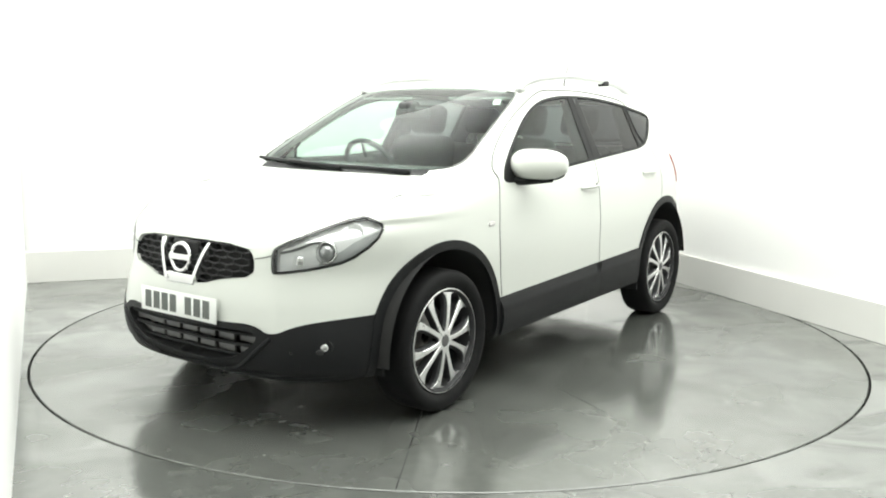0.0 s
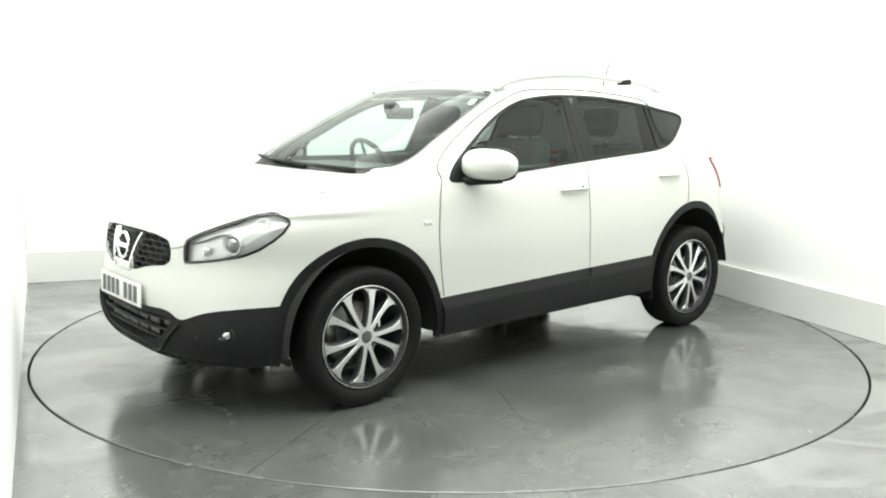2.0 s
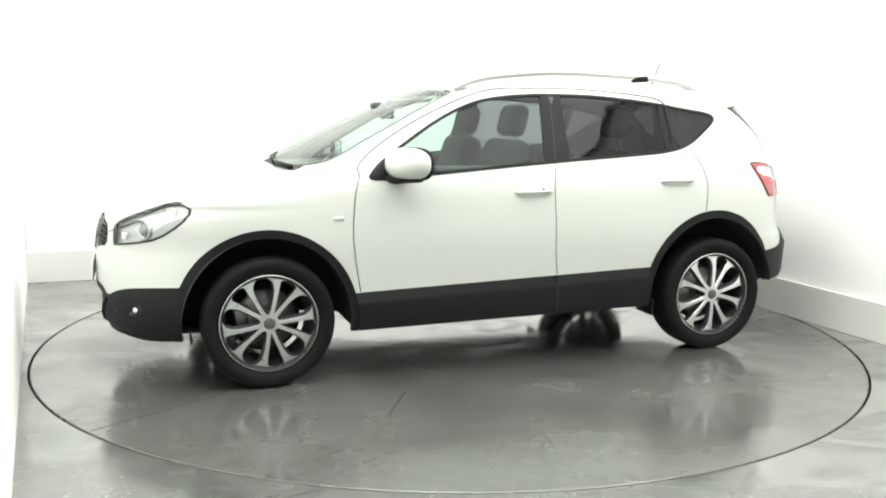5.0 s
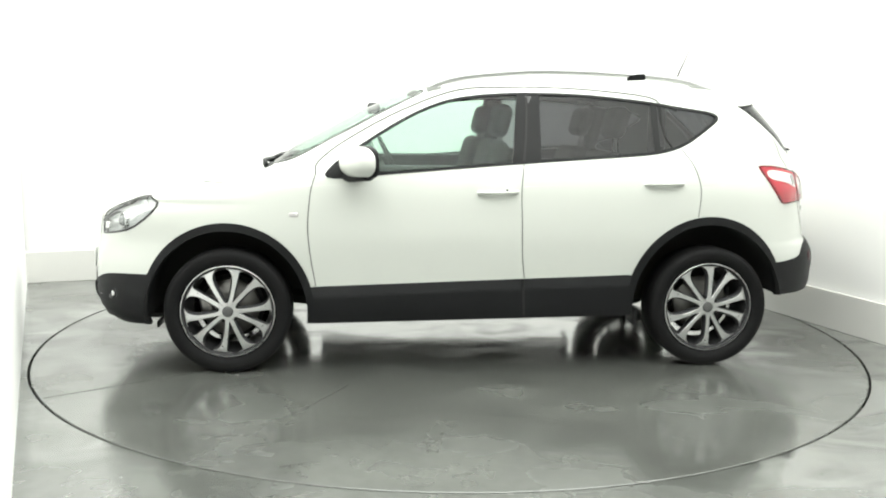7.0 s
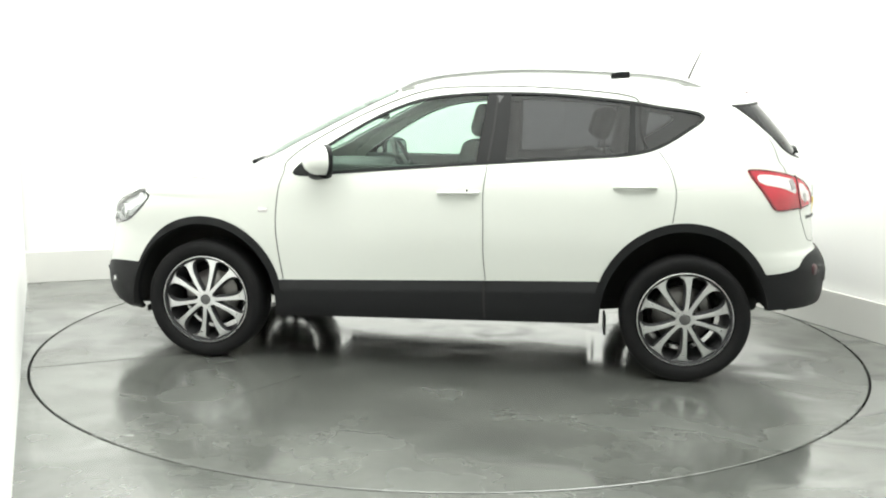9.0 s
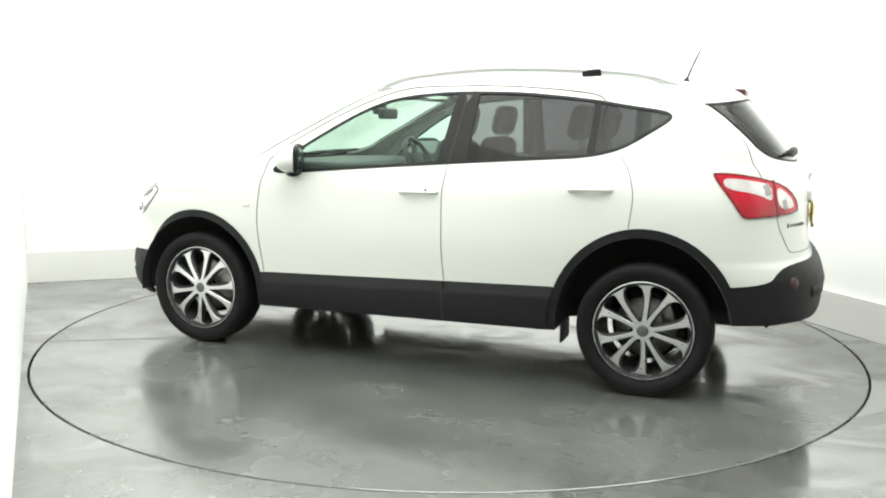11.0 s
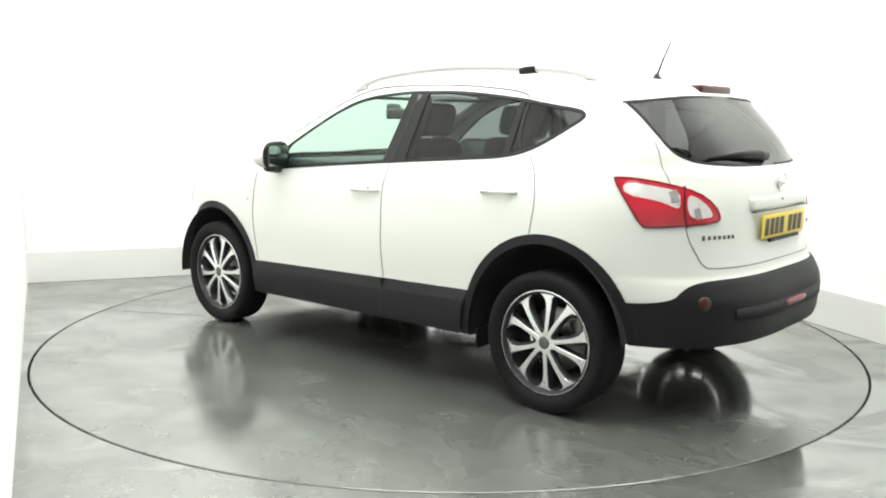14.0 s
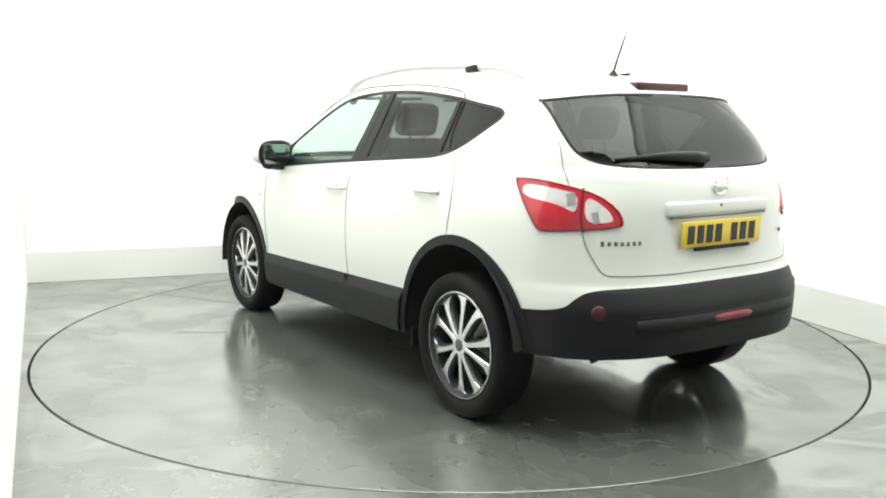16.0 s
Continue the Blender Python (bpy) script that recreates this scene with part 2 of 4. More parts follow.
# the floor is one sheet with a round opening for the turntable
v, f, N = [], [], 240
for i in range(N):
    a = 2 * math.pi * i / N
    c, s = math.cos(a), math.sin(a)
    far = 9.0 / max(abs(c), abs(s))
    for r, z in ((RADIUS + 0.011, -0.06), (RADIUS + 0.011, -0.0005), (RADIUS + 0.0115, 0.0), (3.2, 0), (4.5, 0), (far, 0)):
        v.append((r * c, r * s, z))
for i in range(N):
    for j in range(5):
        f.append((i * 6 + j, i * 6 + j + 1, ((i + 1) % N) * 6 + j + 1, ((i + 1) % N) * 6 + j))
tagged(part("floor", mesh_of(v, f, False), FLOOR, None), "damp glossy grey painted concrete floor", "floor", kind="structure")
tagged(part("pit_floor", block(5.2, 5.2, 0.02, (0, 0, -0.075), 0), GAP, None), "dark pit under the turntable", "floor", kind="structure")

turntable = tagged(new("turntable"), "round damp grey turntable flush with the floor", "turntable")
plate = lathe([(0.001, 0.0), (0.6, 0.0), (1.2, 0.0), (1.8, 0.0), (RADIUS - 0.006, 0.0), (RADIUS - 0.002, -0.003), (RADIUS - 0.002, -0.055), (0.001, -0.055)], 240, "z")
plate.polygons.foreach_set("use_smooth", [False] * len(plate.polygons))
part("deck", plate, DISC, turntable)
for a, r0, r1 in ((-146.0, 1.45, 2.44), (-116.1, 1.3, 1.72)):
    c, s = math.cos(radians(a)), math.sin(radians(a))
    bm = block(r1 - r0, 0.005, 0.0012, bevel=0)
    part("deck_joint", bm, GAP, turntable, "dark joint in the deck", pose(0.5 * (r0 + r1) * c, 0.5 * (r0 + r1) * s, 0.0002, 0, 0, a))


# ---- the car's skin: horizontal slices, each a superellipse at nose and tail ----
def smooth_table(zs, vs):
    """A monotone cubic through a short table."""
    zs, vs = np.array(zs, float), np.array(vs, float)
    h, d = np.diff(zs), np.diff(vs) / np.diff(zs)
    m = np.zeros(len(zs))
    for i in range(1, len(zs) - 1):
        if d[i - 1] * d[i] > 0:
            a, b = 2 * h[i] + h[i - 1], h[i] + 2 * h[i - 1]
            m[i] = (a + b) / (a / d[i - 1] + b / d[i])
    m[0], m[-1] = d[0], d[-1]

    def at(z):
        z = np.clip(z, zs[0], zs[-1])
        i = np.clip(np.searchsorted(zs, z) - 1, 0, len(zs) - 2)
        u = (z - zs[i]) / h[i]
        return ((1 + 2 * u) * (1 - u) ** 2 * vs[i] + u * (1 - u) ** 2 * h[i] * m[i]
                + u * u * (3 - 2 * u) * vs[i + 1] + u * u * (u - 1) * h[i] * m[i + 1])
    return at


Z_TOP = 1.612
nose_x = smooth_table([0.20, 0.25, 0.32, 0.42, 0.55, 0.70, 0.78, 0.84, 0.875, 0.91, 0.94, 0.97, 1.00, 1.03, 1.06, 1.085, 1.10, 1.20, 1.30, 1.40, 1.47, 1.53, 1.57, 1.595, Z_TOP],
                      [1.95, 2.06, 2.115, 2.135, 2.145, 2.13, 2.11, 2.075, 2.03, 1.96, 1.87, 1.74, 1.58, 1.40, 1.25, 1.15, 1.125, 0.985, 0.80, 0.615, 0.465, 0.315, 0.17, -0.02, -0.42])
tail_x = smooth_table([0.20, 0.26, 0.34, 0.45, 0.58, 0.66, 0.70, 0.85, 1.00, 1.12, 1.16, 1.30, 1.44, 1.50, 1.54, 1.57, 1.595, Z_TOP],
                      [-1.85, -1.98, -2.08, -2.13, -2.135, -2.10, -2.07, -2.05, -2.045, -2.02, -1.975, -1.86, -1.742, -1.688, -1.60, -1.40, -1.12, -0.52])
half_w = smooth_table([0.20, 0.27, 0.36, 0.48, 0.60, 0.72, 0.85, 0.98, 1.06, 1.12, 1.20, 1.30, 1.40, 1.49, 1.53, 1.56, 1.585, 1.60, Z_TOP],
                      [0.80, 0.855, 0.872, 0.872, 0.876, 0.880, 0.874, 0.862, 0.842, 0.818, 0.780, 0.728, 0.678, 0.630, 0.592, 0.53, 0.41, 0.28, 0.02])
_fine = np.arange(0.10, Z_TOP + 0.002, 0.002)
_bell = np.exp(-0.5 * (np.arange(-40, 41) * 0.002 / 0.028) ** 2)
_raw = half_w(_fine)
_soft = np.convolve(np.pad(_raw, 40, mode="edge"), _bell / _bell.sum(), mode="valid")
_blend = np.clip((_fine - 1.35) / 0.10, 0, 1)
_table = _soft * (1 - _blend) + _raw * _blend


def half_w(z):
    """Half width of the slice at z, settled so that no crease runs along the flank."""
    return np.interp(z, _fine, _table)


nose_0 = smooth_table([0.2, 0.85, 0.95, 1.05, 1.2, 1.35, 1.5, Z_TOP], [1.0, 1.0, 0.85, 0.60, 0.20, 0.05, -0.10, -0.45])
nose_n = smooth_table([0.2, 0.4, 0.55, 0.70, 0.82, 0.90, 0.94, 1.08, 1.2, Z_TOP], [3.4, 3.3, 2.9, 2.65, 2.9, 3.2, 3.9, 4.3, 4.5, 4.2])
tail_0 = smooth_table([0.2, 1.1, 1.3, 1.5, Z_TOP], [-1.0, -1.0, -0.85, -0.6, -0.5])
tail_n = smooth_table([0.2, 0.9, 1.1, 1.3, 1.5, Z_TOP], [3.4, 3.3, 3.1, 4.6, 5.0, 3.5])


def skin_y(x, z):
    """Half width of the car at x and z; 0 outside."""
    x, z = np.broadcast_arrays(np.asarray(x, float), np.asarray(z, float))
    u = np.maximum(x - nose_0(z), 0) / (nose_x(z) - nose_0(z))
    v = np.maximum(tail_0(z) - x, 0) / (tail_0(z) - tail_x(z))
    a = np.where(u > 0, np.maximum(1 - u ** nose_n(z), 0) ** (1 / nose_n(z)), np.maximum(1 - v ** tail_n(z), 0) ** (1 / tail_n(z)))
    return half_w(z) * a


def skin_x(y, z, front=True):
    """The nose's or tail's x at y and z."""
    r = np.clip(np.abs(y) / half_w(z), 0, 1)
    if front:
        return nose_0(z) + (nose_x(z) - nose_0(z)) * (1 - r ** nose_n(z)) ** (1 / nose_n(z))
    return tail_0(z) + (tail_x(z) - tail_0(z)) * (1 - r ** tail_n(z)) ** (1 / tail_n(z))


def skin_z(x, y):
    """Height of the car's top at x and y."""
    lo, hi = 0.7, Z_TOP
    for _ in range(30):
        mid = (lo + hi) / 2
        if skin_y(x, mid) > abs(y):
            lo = mid
        else:
            hi = mid
    return lo


def chaikin(poly, rounds=2):
    p = np.array(poly, float)
    for _ in range(rounds):
        q = np.roll(p, -1, 0)
        p = np.stack([0.75 * p + 0.25 * q, 0.25 * p + 0.75 * q], 1).reshape(-1, 2)
    return p


def inside(poly, a, b):
    r = np.zeros(a.shape, bool)
    x, y = poly[:, 0], poly[:, 1]
    for i in range(len(poly)):
        j = i - 1
        with np.errstate(divide="ignore", invalid="ignore"):
            r ^= ((y[i] > b) != (y[j] > b)) & (a < (x[j] - x[i]) * (b - y[i]) / (y[j] - y[i]) + x[i])
    return r


def ellipse(cx, cz, ax, az, n=72):
    a = np.linspace(0, 2 * np.pi, n, endpoint=False)
    return np.stack([cx + ax * np.cos(a), cz + az * np.sin(a)], 1)


def shrunk(poly, d):
    """The polygon drawn in by d metres towards its middle."""
    p = np.array(poly, float)
    t = np.roll(p, -1, 0) - np.roll(p, 1, 0)
    n = np.stack([-t[:, 1], t[:, 0]], 1)
    n /= np.linalg.norm(n, axis=1)[:, None] + 1e-9
    area = np.sum(p[:, 0] * np.roll(p[:, 1], -1) - p[:, 1] * np.roll(p[:, 0], -1))
    return p + n * d * (1 if area > 0 else -1)


# ---- outlines on the car: side ones in (x, z), nose and tail ones in (y, z), top ones in (x, y) ----
WHEEL_X, WHEEL_Z = 1.315, 0.334
WIN = [(0.815, 1.032), (0.516, 1.061), (0.047, 1.099), (-0.226, 1.120), (-0.53, 1.142), (-0.836, 1.163), (-0.989, 1.175), (-1.111, 1.200), (-1.201, 1.240),
       (-1.30, 1.305), (-1.392, 1.368), (-1.371, 1.402), (-1.30, 1.416), (-1.173, 1.432), (-1.014, 1.460), (-0.731, 1.490), (-0.543, 1.502), (-0.31, 1.504),
       (-0.171, 1.500), (0.045, 1.480), (0.199, 1.443), (0.383, 1.360), (0.639, 1.200), (0.77, 1.105)]
GLASS_F = [(0.71, 1.0), (-0.185, 1.0), (-0.257, 1.6), (0.5, 1.6), (0.60, 1.28)]
GLASS_R = [(-0.355, 1.0), (-0.985, 1.0), (-1.005, 1.6), (-0.375, 1.6)]
GLASS_Q = [(-1.03, 1.0), (-1.6, 1.0), (-1.6, 1.6), (-1.03, 1.6)]
DOOR_F = [(0.841, 1.07), (0.879, 0.935), (0.890, 0.784), (0.877, 0.632), (0.845, 0.40), (-0.27, 0.40), (-0.254, 0.641), (-0.246, 0.976), (-0.262, 1.10), (-0.30, 1.40),
          (-0.30, 1.532), (0.085, 1.512), (0.40, 1.396), (0.69, 1.238), (0.835, 1.125)]
DOOR_R = [(-0.27, 0.40), (-0.254, 0.641), (-0.246, 0.976), (-0.262, 1.10), (-0.30, 1.40), (-0.30, 1.532), (-0.545, 1.531), (-0.859, 1.506), (-1.01, 1.482),
          (-1.055, 1.45), (-1.06, 1.30), (-1.09, 1.20), (-1.148, 1.170), (-1.225, 1.065), (-1.238, 0.951), (-1.221, 0.812), (-1.0, 0.70), (-0.88, 0.40)]
SILL = [(0.92, 0.467), (-0.262, 0.505), (-0.97, 0.526), (-0.97, 0.10), (0.92, 0.10)]
UNDERCUT = [(2.3, 0.05), (2.3, 0.232), (1.9, 0.240), (1.7, 0.258), (0.9, 0.270), (-0.75, 0.298), (-1.0, 0.30), (-1.6, 0.386), (-1.68, 0.392), (-1.9, 0.392), (-2.3, 0.41), (-2.3, 0.05)]
ARCH_F_OUT, ARCH_F_IN = ellipse(WHEEL_X + 0.002, WHEEL_Z, 0.458, 0.474), ellipse(WHEEL_X + 0.002, WHEEL_Z - 0.005, 0.420, 0.437)
ARCH_R_OUT, ARCH_R_IN = ellipse(-WHEEL_X + 0.015, WHEEL_Z, 0.468, 0.508), ellipse(-WHEEL_X + 0.015, WHEEL_Z - 0.005, 0.428, 0.468)
SCREEN = [(-0.2, 1.092), (0.39, 1.098), (0.58, 1.106), (0.685, 1.125), (0.697, 1.178), (0.672, 1.246), (0.636, 1.362), (0.612, 1.438), (0.578, 1.505), (0.53, 1.514), (0.27, 1.536), (-0.2, 1.543)]
REAR_WIN = [(-0.2, 1.157), (0.25, 1.158), (0.50, 1.168), (0.604, 1.196), (0.638, 1.265), (0.606, 1.425), (0.604, 1.447), (0.592, 1.449), (0.47, 1.467), (0.27, 1.480), (-0.2, 1.484)]
HEADLIGHT = [(0.472, 0.805), (0.50, 0.829), (0.614, 0.896), (0.695, 0.942), (0.735, 0.940), (0.782, 0.902), (0.780, 0.833), (0.715, 0.755), (0.621, 0.726), (0.486, 0.705), (0.474, 0.72)]
HEAD_BEZEL = [(0.60, 0.722), (0.655, 0.758), (0.70, 0.80), (0.735, 0.845), (0.765, 0.88), (0.80, 0.89), (0.80, 0.83), (0.725, 0.745), (0.62, 0.715)]
GRILLE = [(-0.2, 0.824), (0.233, 0.824), (0.361, 0.812), (0.402, 0.775), (0.404, 0.692), (0.268, 0.678), (0.127, 0.638), (-0.2, 0.632)]
LOW_GRILLE = [(-0.2, 0.452), (0.28, 0.464), (0.405, 0.466), (0.452, 0.440), (0.372, 0.368), (0.25, 0.312), (-0.2, 0.294)]
NOSE_BLACK = [(-0.2, 0.480), (0.28, 0.492), (0.425, 0.497), (0.496, 0.448), (0.595, 0.499), (0.705, 0.519), (0.811, 0.527), (1.0, 0.53), (1.0, 0.0), (-0.2, 0.0)]
TAIL_BLACK = [(-0.2, 0.684), (0.29, 0.684), (0.554, 0.683), (0.663, 0.672), (0.708, 0.641), (0.737, 0.600), (0.83, 0.572), (1.0, 0.57), (1.0, 0.0), (-0.2, 0.0)]
TAILGATE = [(-0.2, 0.730), (0.535, 0.730), (0.600, 0.740), (0.632, 0.80), (0.660, 0.891), (0.668, 1.07), (0.662, 1.262), (0.62, 1.44), (0.60, 1.505), (-0.2, 1.535)]
LAMP = [(-1.592, 1.110), (-1.61, 1.118), (-1.708, 1.114), (-1.82, 1.092), (-1.911, 1.061), (-1.965, 1.006), (-1.984, 0.95), (-1.978, 0.925), (-1.876, 0.911), (-1.762, 0.903), (-1.740, 0.912), (-1.685, 0.992)]
LAMP_CLEAR = [(-1.640, 1.088), (-1.70, 1.090), (-1.80, 1.074), (-1.855, 1.060), (-1.868, 0.985), (-1.84, 0.998), (-1.79, 1.020), (-1.66, 1.042)]
LAMP_REVERSE = [(-1.880, 1.048), (-1.912, 1.034), (-1.946, 0.998), (-1.962, 0.962), (-1.958, 0.950), (-1.915, 0.945), (-1.893, 0.972)]
BONNET = [(2.3, -0.2), (2.3, 0.43), (2.06, 0.47), (2.02, 0.485), (1.87, 0.615), (1.72, 0.70), (1.474, 0.676), (1.275, 0.657), (1.09, 0.665), (1.0, 0.69), (0.9, 0.69), (0.9, -0.2)]
ROOF_GLASS = [(0.245, -0.2), (0.242, 0.30), (0.228, 0.46), (0.19, 0.515), (0.05, 0.52), (-0.9, 0.475), (-0.96, 0.42), (-0.97, -0.2)]

# (name, chart, outline, limits on x, limits on z); later ones lie over earlier ones
REGIONS = [
    ("front_door", "side", DOOR_F, (-0.5, 1.0), (0.3, 1.6)), ("rear_door", "side", DOOR_R, (-1.4, -0.1), (0.3, 1.6)),
    ("bonnet", "top", BONNET, (0.9, 2.3), (0.775, 1.079)), ("tailgate", "rear", TAILGATE, (-2.3, -1.45), (0.6, 1.6)),
    ("sill", "side", SILL, (-0.97, 0.92), (0, 0.6)), ("nose_black", "front", NOSE_BLACK, (1.6, 2.3), (0, 0.6)), ("tail_black", "rear", TAIL_BLACK, (-2.3, -1.6), (0, 0.75)),
    ("arch_f", "side", ARCH_F_OUT, (0.8, 1.8), (0, 1)), ("arch_r", "side", ARCH_R_OUT, (-1.8, -0.8), (0, 1)),
    ("hole", "side", ARCH_F_IN, (0.8, 1.8), (0, 1)), ("hole", "side", ARCH_R_IN, (-1.8, -0.8), (0, 1)), ("hole", "side", UNDERCUT, (-2.3, 2.3), (0, 0.45)),
    ("frame", "side", WIN, (-1.5, 0.9), (1.0, 1.6)), ("glass_f", "side", GLASS_F, (-0.5, 0.9), (1, 1.6)), ("glass_r", "side", GLASS_R, (-1.1, -0.3), (1, 1.6)),
    ("glass_q", "side", GLASS_Q, (-1.5, -1.0), (1, 1.6)),
    ("screen", "front", SCREEN, (0.2, 1.25), (1.085, 1.6)), ("rear_win", "rear", REAR_WIN, (-2.3, -1.45), (1.1, 1.6)), ("roof_glass", "top", ROOF_GLASS, (-1.0, 0.27), (1.515, 1.7)),
    ("lamp", "front", HEADLIGHT, (1.5, 2.3), (0.6, 1.0)), ("lamp_dark", "front", HEAD_BEZEL, (1.5, 2.3), (0.6, 1.0)),
    ("grille", "front", GRILLE, (1.9, 2.3), (0.6, 0.9)), ("low_grille", "front", LOW_GRILLE, (1.8, 2.3), (0.2, 0.6)),
    ("tail_lamp", "side", LAMP, (-2.02, -1.5), (0.85, 1.2)), ("tail_clear", "side", LAMP_CLEAR, (-2.02, -1.5), (0.85, 1.2)), ("tail_reverse", "side", LAMP_REVERSE, (-2.02, -1.5), (0.85, 1.2)),
]
SHARP = {"sill", "hole", "front_door", "rear_door", "glass_f", "glass_r", "glass_q"}


def chart_of(kind, p):
    x, y, z = p[..., 0], p[..., 1], p[..., 2]
    return (x, z) if kind == "side" else (x, y) if kind == "top" else (y, z)


def outline_3d(kind, poly, step=0.002):
    """Dense points of an outline laid on the skin (left half)."""
    p = np.array(poly, float)
    out = []
    for a, b in zip(p, np.roll(p, -1, 0)):
        n = max(1, int(np.linalg.norm(b - a) / step))
        out.append(a + (b - a) * np.linspace(0, 1, n, endpoint=False)[:, None])
    q = np.concatenate(out)
    a, b = q[:, 0], q[:, 1]
    if kind == "side":
        r = np.stack([a, skin_y(a, b), b], 1)
        return r[(b > 0.2) & (r[:, 1] > 0.02)]
    if kind == "top":
        q = q[::4]
        r = np.array([(x, y, skin_z(x, y)) for x, y in q if -2 < x < 2.1 and y > -0.01])
        return r
    r = np.stack([skin_x(a, b, kind == "front"), a, b], 1)
    return r[(a > -0.01) & (a < half_w(b) - 0.002) & (b > 0.2)]


def build_skin():
    zs = np.concatenate([np.arange(0.20, 0.62, 0.011), np.arange(0.62, 0.80, 0.0085), np.arange(0.80, 1.10, 0.006), np.arange(1.10, 1.50, 0.012), np.arange(1.50, 1.56, 0.006),
                         np.arange(1.56, 1.60, 0.003), np.arange(1.60, Z_TOP, 0.0015), [Z_TOP]])
    zs = zs[np.concatenate([[True], np.diff(zs) > 0.001])]
    cols, rows = 460, []
    u = np.linspace(0, np.pi / 2, 1500)
    for z in zs:
        n, m = nose_n(z), tail_n(z)
        x = np.concatenate([nose_0(z) + (nose_x(z) - nose_0(z)) * np.cos(u) ** (2 / n), tail_0(z) + (tail_x(z) - tail_0(z)) * np.sin(u) ** (2 / m)])
        y = half_w(z) * np.concatenate([np.sin(u) ** (2 / n), np.cos(u) ** (2 / m)])
        y[0] = y[-1] = 0
        if z >= Z_TOP - 1e-6:
            y = y * 0
        s = np.concatenate([[0], np.cumsum((np.hypot(np.diff(x), np.diff(y)) + 1e-9) * (1 + 0.7 * (np.abs(x[1:] + 0.03) > 1.55)))])
        k = np.linspace(0, s[-1], cols)
        rows.append(np.stack([np.interp(k, s, x), np.interp(k, s, y), np.full(cols, z)], 1))
    P = np.array(rows)
    K = len(zs)
    du, dv = np.gradient(P, axis=1), np.gradient(P, axis=0)
    size = np.maximum(np.linalg.norm(du, axis=2), np.linalg.norm(dv, axis=2))
    nrm = np.cross(du, -dv)
    nrm /= np.linalg.norm(nrm, axis=2)[..., None] + 1e-12
    nrm[:, [0, -1], 1] = 0
    nrm[-1] = (0, 0, 1)
    flip = np.sum(nrm * np.array([0, 1, 0.3]), axis=2).mean() < 0
    if flip:
        nrm = -nrm
    V, Nn, S = P.reshape(-1, 3), nrm.reshape(-1, 3), size.reshape(-1)
    mark = np.zeros(len(V), int)
    grid = np.arange(K * cols).reshape(K, cols)
    edges = np.concatenate([np.stack([grid[:, :-1].ravel(), grid[:, 1:].ravel()], 1), np.stack([grid[:-1].ravel(), grid[1:].ravel()], 1)])
    window = np.array(WIN)
    shaped = []
    for k, (name, kind, poly, xl, zl) in list(enumerate(REGIONS))[::-1]:
        poly = np.array(poly, float) if (name in SHARP or len(poly) > 60) else chaikin(poly, 1 if name in ("lamp", "tail_lamp", "grille", "tail_clear", "tail_reverse") else 2)
        shaped.insert(0, poly)

        def within(p):
            box = (p[:, 0] > xl[0]) & (p[:, 0] < xl[1]) & (p[:, 2] > zl[0]) & (p[:, 2] < zl[1])
            w = np.where(box)[0]
            a, b = chart_of(kind, p[w])
            box[w] = inside(poly, a, b)
            return box
        flag = within(V)
        e = edges[flag[edges[:, 0]] != flag[edges[:, 1]]]
        if name.startswith("glass"):
            mid = 0.5 * (V[e[:, 0]] + V[e[:, 1]])
            e = e[inside(window, mid[:, 0], mid[:, 2])]
        if name == "lamp_dark":
            mid = 0.5 * (V[e[:, 0]] + V[e[:, 1]])
            e = e[inside(chaikin(HEADLIGHT, 1), mid[:, 1], mid[:, 2])]
        e = e[~((mark[e[:, 0]] > 0) & (mark[e[:, 1]] > 0))]
        if not len(e):
            continue
        a, b = V[e[:, 0]].copy(), V[e[:, 1]].copy()
        lo, hi, first = np.zeros(len(e)), np.ones(len(e)), flag[e[:, 0]]
        for _ in range(11):
            t = 0.5 * (lo + hi)
            same = within(a + (b - a) * t[:, None]) == first
            lo, hi = np.where(same, t, lo), np.where(same, hi, t)
        t = 0.5 * (lo + hi)
        at = a + (b - a) * t[:, None]
        use = np.where(t < 0.5, 0, 1)
        use = np.where(mark[e[np.arange(len(e)), use]] > 0, 1 - use, use)
        far = np.where(use == 0, t, 1 - t)
        for q in np.argsort(far):
            i = e[q, use[q]]
            if mark[i] == 0 and far[q] < 0.75 and mark[e[q, 1 - use[q]]] != k + 1:
                V[i] = at[q]
                mark[i] = k + 1
    faces = []
    idx = np.arange(K * cols).reshape(K, cols)
    quads = np.stack([idx[:-1, :-1], idx[1:, :-1], idx[1:, 1:], idx[:-1, 1:]], -1).reshape(-1, 4)
    m = mark[quads]
    a = (m[:, 0] > 0) & (m[:, 0] == m[:, 2])
    b = (m[:, 1] > 0) & (m[:, 1] == m[:, 3]) & ~a
    tri = np.concatenate([quads[a][:, [0, 1, 2]], quads[a][:, [0, 2, 3]], quads[b][:, [0, 1, 3]], quads[b][:, [1, 2, 3]]])
    quad = quads[~a & ~b]
    F = [tuple(q) for q in quad] + [tuple(q) for q in tri]
    cen = np.concatenate([V[quad].mean(1), V[tri].mean(1)])
    # panels that are left over by place
    x, y, z = cen.T
    lab = np.full(len(F), "quarter_panel", dtype=object)
    lab[x > 0.3] = "front_wing"
    lab[(z > 1.50) | ((z > 1.3) & (x > 0) & (y < 0.66))] = "roof"
    lab[(x > 1.55) & (z < 0.78)] = "front_bumper"
    lab[(x > 2.0) & (z < 0.80)] = "front_bumper"
    lab[(x < -1.6) & (z < 0.74)] = "rear_bumper"
